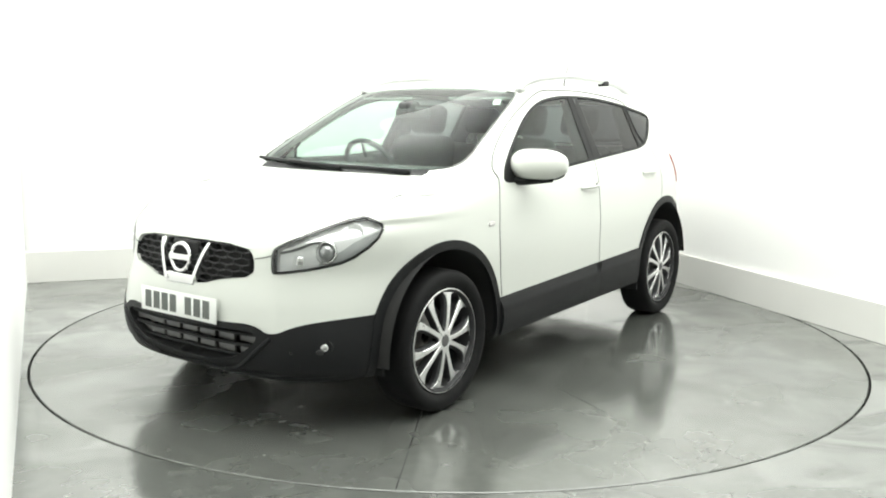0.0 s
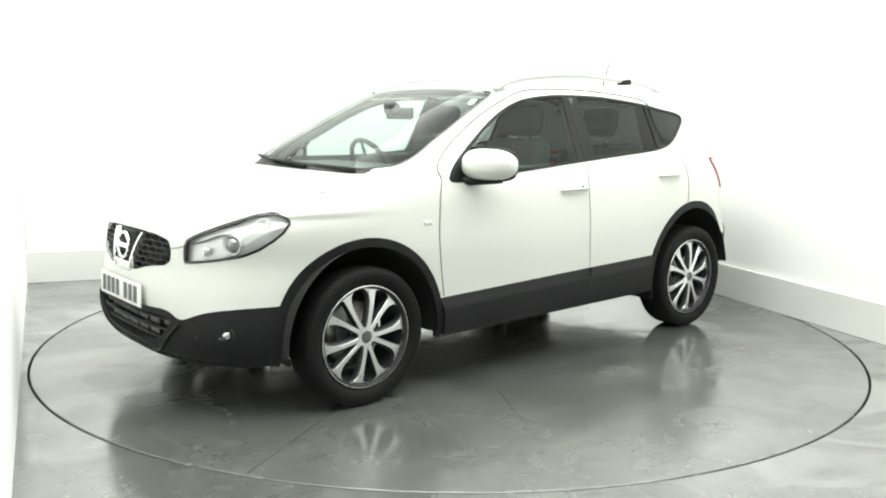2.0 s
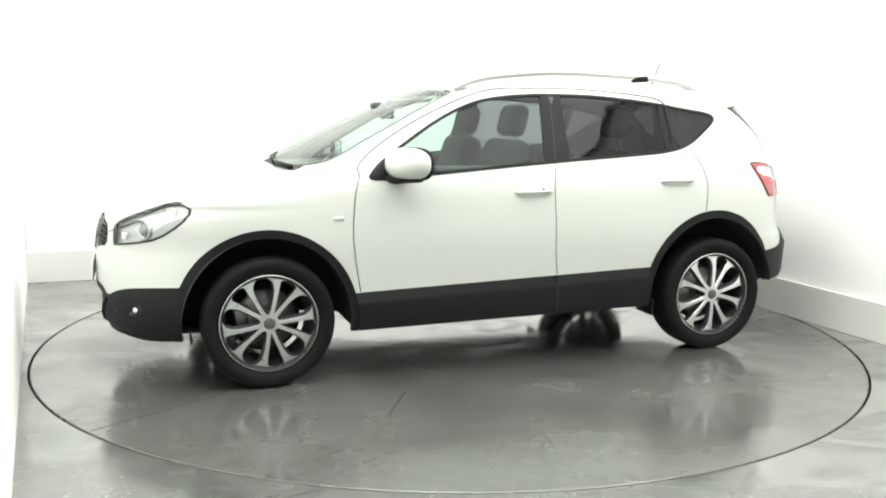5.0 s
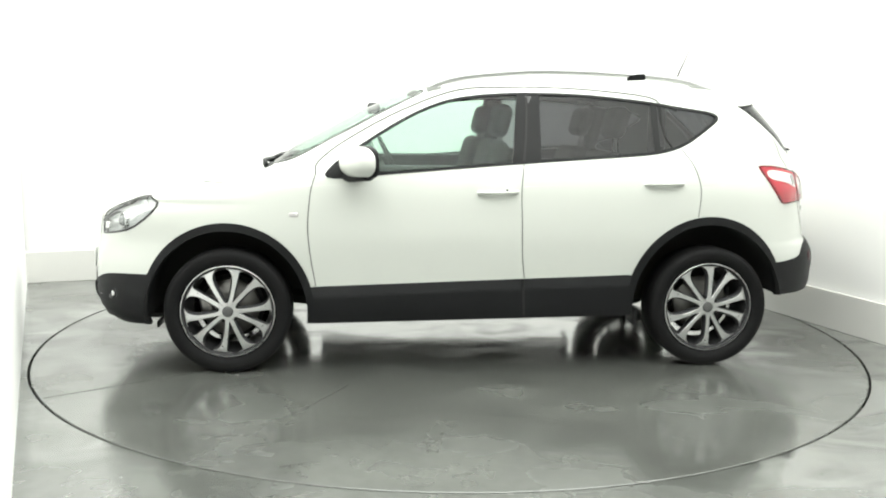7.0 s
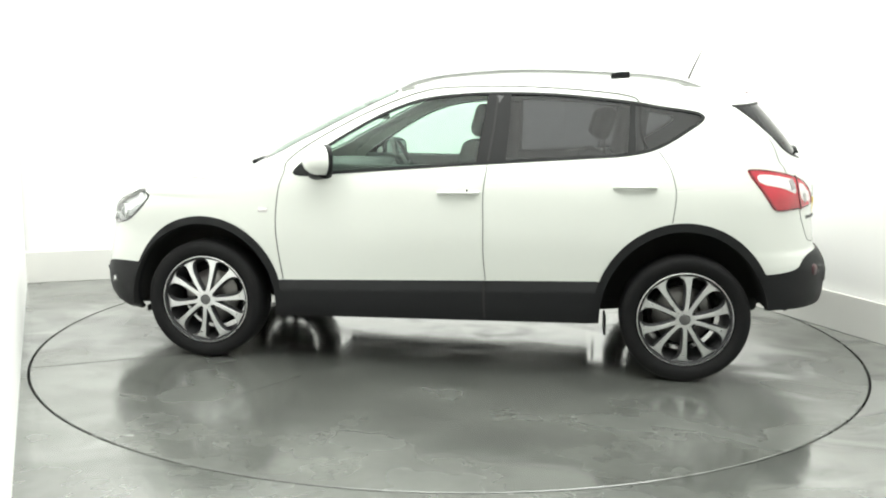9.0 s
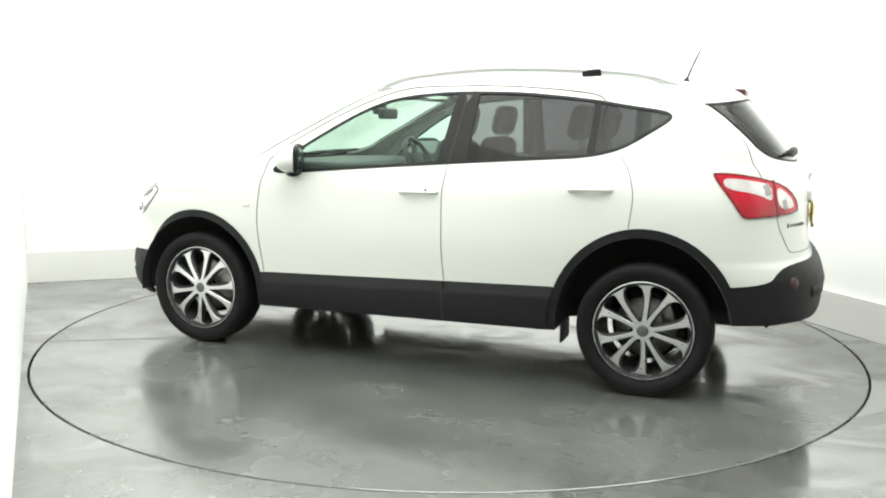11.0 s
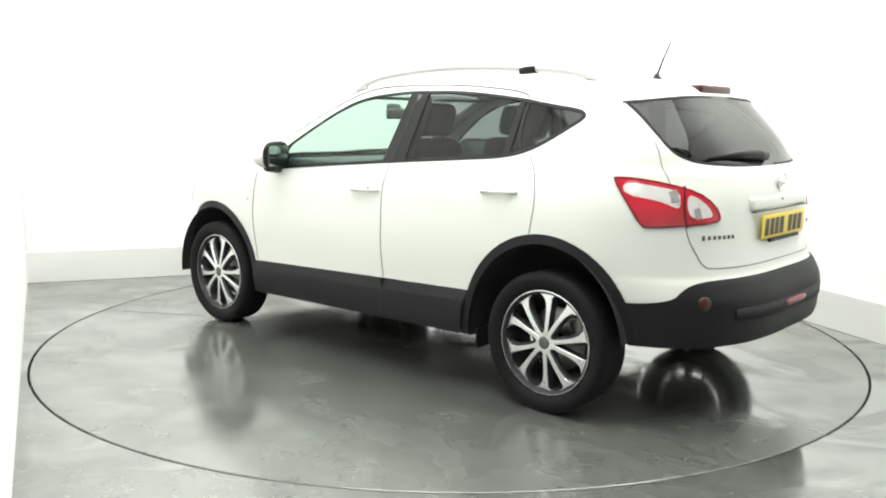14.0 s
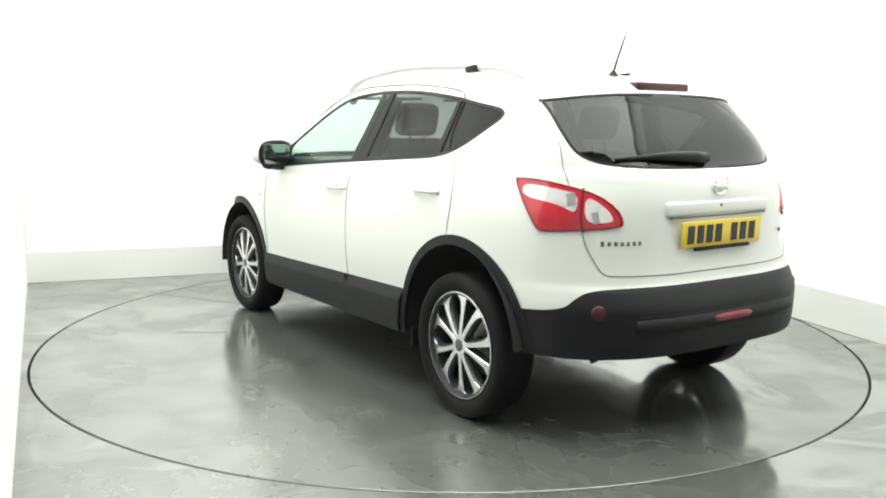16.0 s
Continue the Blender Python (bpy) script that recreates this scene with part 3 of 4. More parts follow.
    lab[(x > 0.95) & (z > 1.079) & (z < 1.108) & (y < 0.58)] = "cowl"
    lab[(x > -1.05) & (x < 0.3) & (z > 1.2)] = "roof"
    for (name, kind, _, xl, zl), poly in zip(REGIONS, shaped):
        ca, cb = chart_of(kind, cen)
        box = (x > xl[0]) & (x < xl[1]) & (z > zl[0]) & (z < zl[1])
        w = np.where(box)[0]
        w = w[inside(poly, ca[w], cb[w])]
        if name.startswith("glass"):
            w = w[lab[w] == "frame"]
        if name == "lamp_dark":
            w = w[lab[w] == "lamp"]
        lab[w] = name
    lab[(lab == "frame") & (x > 0.4)] = "frame_front"
    lab[(lab == "frame") & (x < -0.6)] = "frame_rear"
    # stray slivers of the rear quarter join their neighbours
    w = np.where(lab == "quarter_panel")[0]
    boss = {}

    def root(i):
        while boss.setdefault(i, i) != i:
            i = boss[i]
        return i
    for k in w:
        for i in F[k][1:]:
            boss[root(i)] = root(F[k][0])
    tops = [root(F[k][0]) for k in w]
    main = max(set(tops), key=tops.count)
    for k, t in zip(w, tops):
        if t != main:
            lab[k] = "roof" if z[k] > 1.2 else "rear_bumper" if x[k] < -1.5 else "rear_door"
    # outward faces
    f0 = F[len(quad) // 2]
    g = np.cross(V[f0[1]] - V[f0[0]], V[f0[2]] - V[f0[0]])
    if g @ Nn[f0[0]] < 0:
        F = [f[::-1] for f in F]
    return V, Nn, F, lab


SKIN_V, SKIN_N, SKIN_F, SKIN_L = build_skin()


def skin_mesh(labels, sides=(1, -1), lift=0.0, rim=0.012):
    """The part of the skin with these labels, lifted along its normals, with its edges turned in by rim."""
    pick = [SKIN_F[i] for i in np.where(np.isin(SKIN_L, labels))[0]]
    if not pick:
        return None
    verts, norms, faces, key = [], [], [], {}
    for s in sides:
        for f in pick:
            out = []
            for i in f:
                p = SKIN_V[i]
                k = (i, 0 if abs(p[1]) < 1e-6 else s)
                if k not in key:
                    key[k] = len(verts)
                    n = SKIN_N[i] * (1, s, 1)
                    verts.append(p * (1, s, 1) + n * lift)
                    norms.append(n)
                out.append(key[k])
            if len(set(out)) == len(out):
                faces.append(tuple(out) if s > 0 else tuple(out[::-1]))
    if rim:
        edges = {}
        for f in faces:
            for a, b in zip(f, f[1:] + f[:1]):
                edges[(a, b)] = 1
        low = {}
        for a, b in [e for e in edges if (e[1], e[0]) not in edges]:
            for i in (a, b):
                if i not in low:
                    low[i] = len(verts)
                    verts.extend([verts[i], verts[i] - norms[i] * rim])
            faces.append((low[b], low[a], low[a] + 1, low[b] + 1))
    return mesh_of(verts, faces)


def skin_point(kind, a, b):
    """A point of the skin and its outward normal from chart coordinates."""
    e = 0.004
    if kind == "side":
        p = (a, float(skin_y(a, b)), b)
        n = (-(float(skin_y(a + e, b)) - float(skin_y(a - e, b))) / (2 * e), 1, -(float(skin_y(a, b + e)) - float(skin_y(a, b - e))) / (2 * e))
    elif kind == "top":
        p = (a, b, skin_z(a, b))
        n = (-(skin_z(a + e, b) - skin_z(a - e, b)) / (2 * e), -(skin_z(a, b + e) - skin_z(a, b - e)) / (2 * e), 1)
    else:
        ahead = kind == "front"
        d = 1 if ahead else -1
        p = (float(skin_x(a, b, ahead)), a, b)
        n = (d, -d * (float(skin_x(a + e, b, ahead)) - float(skin_x(a - e, b, ahead))) / (2 * e), -d * (float(skin_x(a, b + e, ahead)) - float(skin_x(a, b - e, ahead))) / (2 * e))
    return np.array(p), np.array(n) / np.linalg.norm(n)


def ribbon(kind, pts, width=0.0055, lift=0.0016, side=1, smooth=True, closed=False):
    """A thin strip laid on the skin along a line of chart points: a shut line or a seal."""
    p = [Vector((*q, 0)) for q in pts]
    p = curve_through(p, 12) if smooth else p
    both = [skin_point(kind, a.x, a.y) for a in p]
    q, n = np.array([a for a, _ in both]), np.array([b for _, b in both])
    t = (np.roll(q, -1, 0) - np.roll(q, 1, 0)) if closed else np.gradient(q, axis=0)
    b = np.cross(t, n)
    b /= np.linalg.norm(b, axis=1)[:, None] + 1e-9
    m = np.array((1, side, 1))
    a, c = (q + n * lift + b * width / 2) * m, (q + n * lift - b * width / 2) * m
    e, g = (q - n * 0.004 + b * width / 2) * m, (q - n * 0.004 - b * width / 2) * m
    v = np.concatenate([a, c, e, g])
    k = len(q)
    f = []
    for i in range(k if closed else k - 1):
        j = (i + 1) % k
        f += [(i, j, k + j, k + i), (i, j, 2 * k + j, 2 * k + i), (k + i, k + j, 3 * k + j, 3 * k + i)]
    return mesh_of(v, f, False)


# ---- the car ----
car = tagged(new("car"), "white compact crossover car with black lower cladding and silver roof rails", "car")


def sided(name, labels, mat, label="", lift=0.0, rim=0.012, parent=None):
    """The same panel on both flanks, each its own mesh."""
    return [part(name, skin_mesh(labels, (s,), lift, rim), mat, parent or car, label) for s in (1, -1)]


part("bonnet", skin_mesh(["bonnet"]), PAINT, car)
part("roof", skin_mesh(["roof"]), PAINT, car)
part("front_bumper", skin_mesh(["front_bumper"]), PAINT, car)
part("rear_bumper", skin_mesh(["rear_bumper"]), PAINT, car)
part("tailgate", skin_mesh(["tailgate"]), PAINT, car)
part("cowl", skin_mesh(["cowl"]), CLAD, car, "black cowl below the windscreen")
sided("front_wing", ["front_wing"], PAINT)
front_doors = sided("front_door", ["front_door"], PAINT)
rear_doors = sided("rear_door", ["rear_door"], PAINT)
sided("quarter_panel", ["quarter_panel"], PAINT)
part("lower_front_bumper", skin_mesh(["nose_black"], lift=0.004, rim=0.03), CLAD, car, "black textured lower front bumper")
part("lower_rear_bumper", skin_mesh(["tail_black"], lift=0.006, rim=0.03), CLAD, car, "black textured lower rear bumper")
for sill in sided("sill_trim", ["sill"], CLAD, "black sill cladding", 0.003, 0.04):
    for v in sill.data.vertices:
        # an upper facet that leans out to a proud lower face
        top = 0.467 + (0.92 - v.co.x) * 0.0312
        v.co.y += math.copysign(0.020 * min(1, max(0, (top - v.co.z) / 0.055)), v.co.y)
sided("front_arch_trim", ["arch_f"], CLAD, "black wheel arch trim", 0.008, 0.022)
sided("rear_arch_trim", ["arch_r"], CLAD, "black wheel arch trim", 0.008, 0.022)
sided("sail_panel", ["frame_front"], TRIM, "black panel behind the mirror", 0.001, 0.014)
sided("centre_pillar", ["frame"], TRIM, "black centre pillar trim", 0.001, 0.014)
sided("rear_pillar", ["frame_rear"], TRIM, "black rear pillar trim", 0.001, 0.014)
for name, key, mat, lab in (("front_window", "glass_f", GREEN_GLASS, "green-tinted side glass"), ("rear_window", "glass_r", PRIVACY, "dark privacy glass"),
                            ("quarter_window", "glass_q", PRIVACY, "dark privacy glass")):
    sided(name, [key], mat, lab, -0.003, 0)
for s in (1, -1):
    part("window_seal", ribbon("side", shrunk(chaikin(WIN), 0.006), 0.017, 0.003, s, False, True), TRIM, car, "black rubber window seal")
half = [q for q in chaikin(SCREEN) if q[0] > 0]
for s in (1, -1):
    part("screen_seal", ribbon("front", [q for q in half if q[1] < 1.14], 0.012, 0.001, s, False), TRIM, car, "black windscreen edge")
    part("screen_gutter", ribbon("front", [q for q in half if q[1] > 1.12 and q[0] > 0.50], 0.009, 0.004, s, False), SEAM, car, "black windscreen gutter")
half = [q for q in shrunk(chaikin(REAR_WIN), 0.006) if q[0] > 0]
for s in (1, -1):
    part("screen_seal", ribbon("rear", half, 0.010, 0.002, s, False), TRIM, car, "black rear screen edge")
part("windscreen", skin_mesh(["screen"], lift=-0.002, rim=0), SCREEN_GLASS, car, "faintly green windscreen")
part("tailgate_window", skin_mesh(["rear_win"], lift=-0.001, rim=0), REAR_PRIVACY, car, "dark tinted rear screen")
part("roof_glass", skin_mesh(["roof_glass"], lift=0.001), GLOSSBLACK, car, "dark glass roof panel")

# shut lines
SEAM_A = [(0.848, 1.06), (0.868, 1.0), (0.879, 0.935), (0.890, 0.784), (0.877, 0.632), (0.852, 0.475)]
SEAM_A_TOP = [(0.848, 1.06), (0.835, 1.125), (0.69, 1.238), (0.40, 1.396), (0.085, 1.512), (-0.234, 1.534), (-0.545, 1.531), (-0.859, 1.508), (-1.01, 1.484), (-1.055, 1.45)]
SEAM_B = [(-0.262, 1.118), (-0.246, 0.976), (-0.250, 0.80), (-0.254, 0.641), (-0.268, 0.51)]
SEAM_C = [(-1.148, 1.205), (-1.205, 1.12), (-1.235, 1.02), (-1.238, 0.951), (-1.225, 0.84)]
for s in (1, -1):
    for line, wide in ((SEAM_A, 0.0055), (SEAM_A_TOP, 0.0075), (SEAM_B, 0.0045), (SEAM_C, 0.004)):
        part("shut_line", ribbon("side", line, wide, 0.0045 if wide > 0.006 else 0.0016, s), SEAM, car)
    part("shut_line", ribbon("side", [(-1.055, 1.452), (-1.052, 1.36), (-1.062, 1.28), (-1.10, 1.203)], 0.008, 0.003, s), GAP, car)
    part("shut_line", ribbon("side", [(-0.30, 1.50), (-0.285, 1.30), (-0.262, 1.125)], 0.012, 0.003, s), GAP, car)
    part("sill_joint", ribbon("side", [(-0.262, 0.503), (-0.262, 0.42), (-0.268, 0.31)], 0.012, 0.0235, s), GAP, car)
    part("shut_line", ribbon("rear", [(0.648, 1.275), (0.664, 1.17), (0.668, 1.07), (0.66, 0.89), (0.632, 0.80), (0.600, 0.742), (0.535, 0.731), (0.28, 0.729), (0.0, 0.729)], 0.004, side=s), SEAM, car)
    part("shut_line", ribbon("top", [(1.72, 0.70), (1.60, 0.688), (1.474, 0.676), (1.275, 0.657), (1.12, 0.657)], 0.006, 0.0022, s), SEAM, car)
    part("shut_line", ribbon("front", [(0.402, 0.768), (0.44, 0.774), (0.474, 0.785)], 0.005, 0.0012, s), SEAM, car)

# headlamps: black rim, bright bowl, projector, clear cover
for s in (1, -1):
    lamp = part("headlight", ribbon("front", shrunk(chaikin(HEADLIGHT, 1), 0.004), 0.011, 0.003, s, False, True), GLOSSBLACK, car, "headlamp with black rim and clear cover")
    part("reflector", skin_mesh(["lamp", "lamp_dark"], (s,), -0.024, 0), REFLECTOR, lamp, "bright reflector bowl")
    part("bezel", skin_mesh(["lamp_dark"], (s,), -0.019, 0.004), BEZEL, lamp, "bright lower bezel")
    part("inner_edge", ribbon("front", [(0.487, 0.718), (0.486, 0.76), (0.487, 0.808)], 0.017, -0.010, s), GLOSSBLACK, lamp, "black inner edge")
    part("brow", ribbon("front", [(0.50, 0.795), (0.56, 0.812), (0.61, 0.838), (0.655, 0.842)], 0.010, -0.012, s), HUBGREY, lamp, "grey moulded brow")
    part("cover", skin_mesh(["lamp", "lamp_dark"], (s,), 0.001, 0), LENS, lamp, "clear lamp cover")
    aim = pose(1.882, 0.640 * s, 0.797, 0, 0, -90 + 32 * s)
    part("projector", lathe([(0.001, 0.030), (0.018, 0.027), (0.030, 0.016), (0.036, 0.0), (0.036, -0.05)], 32), PROJECTOR, lamp, "grey glass projector lens", aim)
    part("projector_ring", lathe([(0.036, 0.004), (0.040, 0.012), (0.047, 0.010), (0.049, 0.0), (0.049, -0.05), (0.036, -0.05)], 32), CHROME, lamp, "chrome projector ring", aim)
    part("indicator", lathe([(0.001, 0.004), (0.022, 0.008), (0.034, 0.016), (0.036, 0.0), (0.036, -0.05)], 28), REFLECTOR, lamp, "", pose(1.755, 0.690 * s, 0.878, 0, 0, -90 + 40 * s))
    part("side_light", block(0.03, 0.085, 0.038, (0, 0, 0), 0.006), CHROME, lamp, "", pose(1.965, 0.553 * s, 0.765, 0, -8, -28 * s))
    # tail lamps
    tail = part("tail_light", skin_mesh(["tail_lamp", "tail_clear", "tail_reverse"], (s,), 0.006, 0.03), REDLENS, car, "red and clear tail lamp")
    part("indicator_lens", skin_mesh(["tail_clear"], (s,), 0.0075, 0.002), CLEARLENS, tail, "clear lens")
    part("reversing_lens", skin_mesh(["tail_reverse"], (s,), 0.0075, 0.002), CLEARLENS, tail, "clear lens")
    part("lamp_rim", ribbon("side", shrunk(chaikin(LAMP, 1), 0.004), 0.006, 0.0085, s, False, True), DARKRED, tail, "dark red lamp rim")
    part("bulb_housing", ribbon("side", [(-1.828, 1.062), (-1.838, 1.045), (-1.849, 1.012)], 0.036, 0.0095, s), BULB, tail, "grey bulb housing")
    part("bulb_housing", ribbon("side", [(-1.915, 0.99), (-1.922, 0.965), (-1.928, 0.945)], 0.028, 0.0095, s), BULB, tail, "grey bulb housing")
    part("lamp_divider", ribbon("side", [(-1.863, 1.083), (-1.872, 1.04), (-1.885, 0.96), (-1.898, 0.91)], 0.009, 0.0085, s), DARKRED, tail)

# grille
grille = part("grille", skin_mesh(["grille"], lift=-0.050, rim=-0.052), UNDER, car, "black honeycomb front grille")
gp = chaikin(GRILLE)
MESHGREY = material("satin_grille_mesh", (0.03, 0.03, 0.032), 0.42)


def in_outline(poly, y, z):
    return bool(inside(poly, np.array([abs(y)]), np.array([z]))[0])


def honeycomb(poly, z0, z1, y1, dz, dy, r, back):
    """Bars of a honeycomb mesh cut to an outline, bowed with the nose."""
    v, f = [], []

    def bar(a, b):
        if not (in_outline(poly, *a) and in_outline(poly, *b)):
            return
        p = [Vector((float(skin_x(y, z)) - back, y, z)) for y, z in (a, b)]
        d = (p[1] - p[0]).normalized()
        u = Vector((1, 0, 0))
        w = d.cross(u).normalized() * r
        u = u * r * 1.6
        o = len(v)
        for q in p:
            v.extend([q + w - u, q + w * 0.5 + u, q - w * 0.5 + u, q - w - u])
        for i in range(4):
            j = (i + 1) % 4
            f.append((o + i, o + j, o + 4 + j, o + 4 + i))
    k = 0
    z = z0
    while z < z1:
        y = -y1 + (dy / 2 if k % 2 else 0)
        while y < y1:
            bar((y, z), (y + dy * 0.5, z + dz * 0.28))
            bar((y + dy * 0.5, z + dz * 0.28), (y + dy, z))
            bar((y, z), (y, z - dz * 0.72))
            y += dy
        z += dz
        k += 1
    return mesh_of(v, f, False)


part("mesh", honeycomb(gp, 0.625, 0.84, 0.48, 0.0265, 0.074, 0.0034, 0.012), MESHGREY, grille, "black honeycomb bars")
for s in (1, -1):
    # a bar with a narrow front face and deep flanks
    v, f = [], []
    for k in range(9):
        t = k / 8
        y, z = (0.158 - 0.072 * t) * s, 0.818 - 0.176 * t
        x = float(skin_x(y, z))
        v += [(x - 0.045, y - 0.018, z), (x + 0.012, y - 0.010, z), (x + 0.012, y + 0.010, z), (x - 0.045, y + 0.018, z)]
    for k in range(8):
        f += [(4 * k + a, 4 * k + a + 1, 4 * k + a + 5, 4 * k + a + 4) for a in range(3)]
    f += [(0, 1, 2, 3), (35, 34, 33, 32)]
    part("chrome_strip", mesh_of(v, f, False), CHROME, grille, "chrome V strip")
part("badge_backing", block(0.03, 0.17, 0.13, (2.095, 0, 0.752), 0.012), UNDER, grille)
part("chrome_base", block(0.02, 0.19, 0.048, (2.136, 0, 0.650), 0.009), CHROME, grille, "chrome foot of the V")


def emblem(parent, at, turn, size, name="badge"):
    ring = [(0, size * math.cos(a), size * 0.96 * math.sin(a)) for a in np.linspace(0, 2 * math.pi, 40, endpoint=False)]
    ob = part(name, tube(ring, size * 0.15, 8, 1.0, True), CHROME, parent, "round chrome emblem", pose(*at, *turn))
    part("bar", block(0.012, size * 2.3, size * 0.42, (0.004, 0, 0), 0.003), CHROME, ob)
    return ob


emblem(car, (2.132, 0, 0.744), (0, -6, 0), 0.062)
part("grille_lip", ribbon("front", [(-0.39, 0.806), (-0.233, 0.827), (0, 0.829), (0.233, 0.827), (0.39, 0.806)], 0.008, 0.004), PAINT, grille)

low = part("lower_grille", skin_mesh(["low_grille"], lift=-0.09, rim=-0.09), UNDER, car, "dark lower air intake")
lp = chaikin(LOW_GRILLE)
for z, half in ((0.445, 0.44), (0.395, 0.40), (0.348, 0.335)):
    pts = [(float(skin_x(y, z)) - 0.02, y, z) for y in np.linspace(-half, half, 31)]
    part("grille_bar", tube(pts, 0.009, 8, 0.9), TRIM, low, "black cross bar")
for k in range(7):
    y = -0.36 + 0.12 * k
    part("radiator_panel", block(0.02, 0.10, 0.035, (float(skin_x(y, 0.43)) - 0.050, y, 0.421), 0.004), HUBGREY, low)
    part("radiator_panel", block(0.02, 0.10, 0.035, (float(skin_x(y, 0.43)) - 0.050, y, 0.371), 0.004), HUBGREY, low)


chin = [(float(skin_x(y, 0.262)) + 0.004, y, 0.258 + 0.02 * (abs(y) / 0.7) ** 3) for y in np.linspace(-0.70, 0.70, 41)]
part("chin_lip", tube(chin, 0.014, 8, 0.7), TRIM, car, "black chin lip")
for s in (1, -1):
    blade = [skin_point("front", a, b)[0] * (1, s, 1) + Vector((0.006, 0, 0)) for a, b in ((0.50, 0.440), (0.44, 0.385), (0.37, 0.325), (0.30, 0.285), (0.22, 0.268))]
    part("bumper_blade", tube(curve_through(blade, 6), 0.010, 8), CLAD, car, "moulded bumper ridge")


def number_plate(parent, at, turn, face, ink, name):
    ob = part(name, block(0.006, 0.52, 0.111, (0, 0, 0), 0.004, 2), face, parent, "number plate with dark bars", pose(*at, *turn))
    ys = [0.205, 0.145, 0.087, 0.029, -0.075, -0.135, -0.195]
    for y in ys:
        part("bar", block(0.002, 0.043, 0.078, (0.0036, -y, 0), 0), ink, ob)
    return ob


number_plate(car, (2.157, 0, 0.536), (0, -2, 0), WHITEPLATE, INKGREY, "front_number_plate")
number_plate(car, (-2.064, 0, 0.888), (0, 2, 180), YELLOW, INK, "rear_number_plate")
part("plate_edge", block(0.012, 0.36, 0.016, (-2.068, 0, 0.826), 0.003), TRIM, car)
handle = part("tailgate_handle", block(0.036, 0.66, 0.064, (-2.0325, 0, 0.996), 0.015), PAINT, car, "white tailgate grip bar")
part("lower_edge", block(0.03, 0.62, 0.008, (-2.0375, 0, 0.962), 0.003), SEAM, handle)
part("lock_button", lathe([(0.001, 0.004), (0.006, 0.003), (0.007, 0)], 16), SEAM, handle, "", pose(-2.0505, 0, 1.006, 0, 0, 90))
emblem(car, (-2.043, 0, 1.088), (0, 6, 180), 0.042, "tailgate_badge")
for k in range(7):
    y = 0.60 - 0.0245 * k
    part("model_lettering", block(0.004, 0.013, 0.016 if k else 0.022, (0, 0, 0), 0.001, 1), HUBGREY, car, "", pose(float(skin_x(y, 0.864, False)) - 0.002, y, 0.864, 0, 0, 55 - 5 * k + 90 + 0))
part("model_lettering", block(0.004, 0.05, 0.015, (0, 0, 0), 0.001, 1), HUBGREY, car, "", pose(float(skin_x(-0.50, 0.864, False)) - 0.002, -0.50, 0.864, 0, 0, 28))
for s in (1, -1):
    # fog lamps, reflectors
    aim = pose(1.942, 0.679 * s, 0.404, 0, 0, -90 + 42 * s)
    fog = part("fog_light", lathe([(0.001, 0.0), (0.028, 0.002), (0.034, 0.006), (0.040, 0.004), (0.042, -0.03)], 28), GLOSSBLACK, car, "round front fog lamp", aim)
    part("lens", lathe([(0.001, 0.012), (0.012, 0.010), (0.019, 0.005), (0.021, -0.004)], 24), CHROME, fog, "bright lamp lens")
    fog.children[0].matrix_basis = pose(0, 0.002, 0)
    part("fog_recess", block(0.02, 0.15, 0.03, (0, 0, 0), 0.009), GLOSSBLACK, car, "", pose(1.990, 0.625 * s, 0.388, 0, 0, 38 * s))
    part("rear_reflector", lathe([(0.001, 0.004), (0.028, 0.003), (0.033, -0.004), (0.033, -0.02)], 28), DIMRED, car, "round dark red reflector",
         pose(-1.995, 0.650 * s, 0.588, 0, 0, 90 - 38 * s))
    # side repeater, handles, key hole
    part("side_repeater", block(0.05, 0.012, 0.022, (0.962, 0.873 * s, 0.852), 0.005), CLEARLENS, car, "small clear side repeater")
    for door, x, z in ((front_doors, -0.115, 0.968), (rear_doors, -1.03, 1.016)):
        d = door[0 if s > 0 else 1]
        y = float(skin_y(x, z)) * s
        grip = [(x + 0.105, y, z), (x + 0.085, y + 0.012 * s, z + 0.003), (x, y + 0.022 * s, z + 0.004), (x - 0.085, y + 0.012 * s, z + 0.006), (x - 0.105, y, z + 0.007)]
        part("handle", tube(curve_through(grip, 6), 0.013, 10, 0.8), PAINT, d, "white pull handle")
    part("key_hole", lathe([(0.001, 0.008), (0.006, 0.007), (0.007, 0)], 16), TRIM, front_doors[0 if s > 0 else 1], "", pose(-0.163, 0.884 * s, 0.984, 0, 0, 0 if s > 0 else 180))


def band(y0, y1, z0, z1, lift, front=False, steps=40, taper=0.0):
    """A raised strip that follows the nose or tail between two heights."""
    v, f, d = [], [], 1 if front else -1
    for y in np.linspace(y0, y1, steps):
        k = taper * abs(2 * (y - y0) / (y1 - y0) - 1) ** 6
        a, b = z0 + k, z1 - k
        for z, h in ((a, -0.01), (a + 0.003, lift), (b - 0.003, lift), (b, -0.01)):
            v.append((float(skin_x(y, z, front)) + d * h, y, z))
    for i in range(steps - 1):
        for j in range(3):
            f.append((4 * i + j, 4 * i + j + 1, 4 * i + 5 + j, 4 * i + 4 + j))
    return mesh_of(v, f)


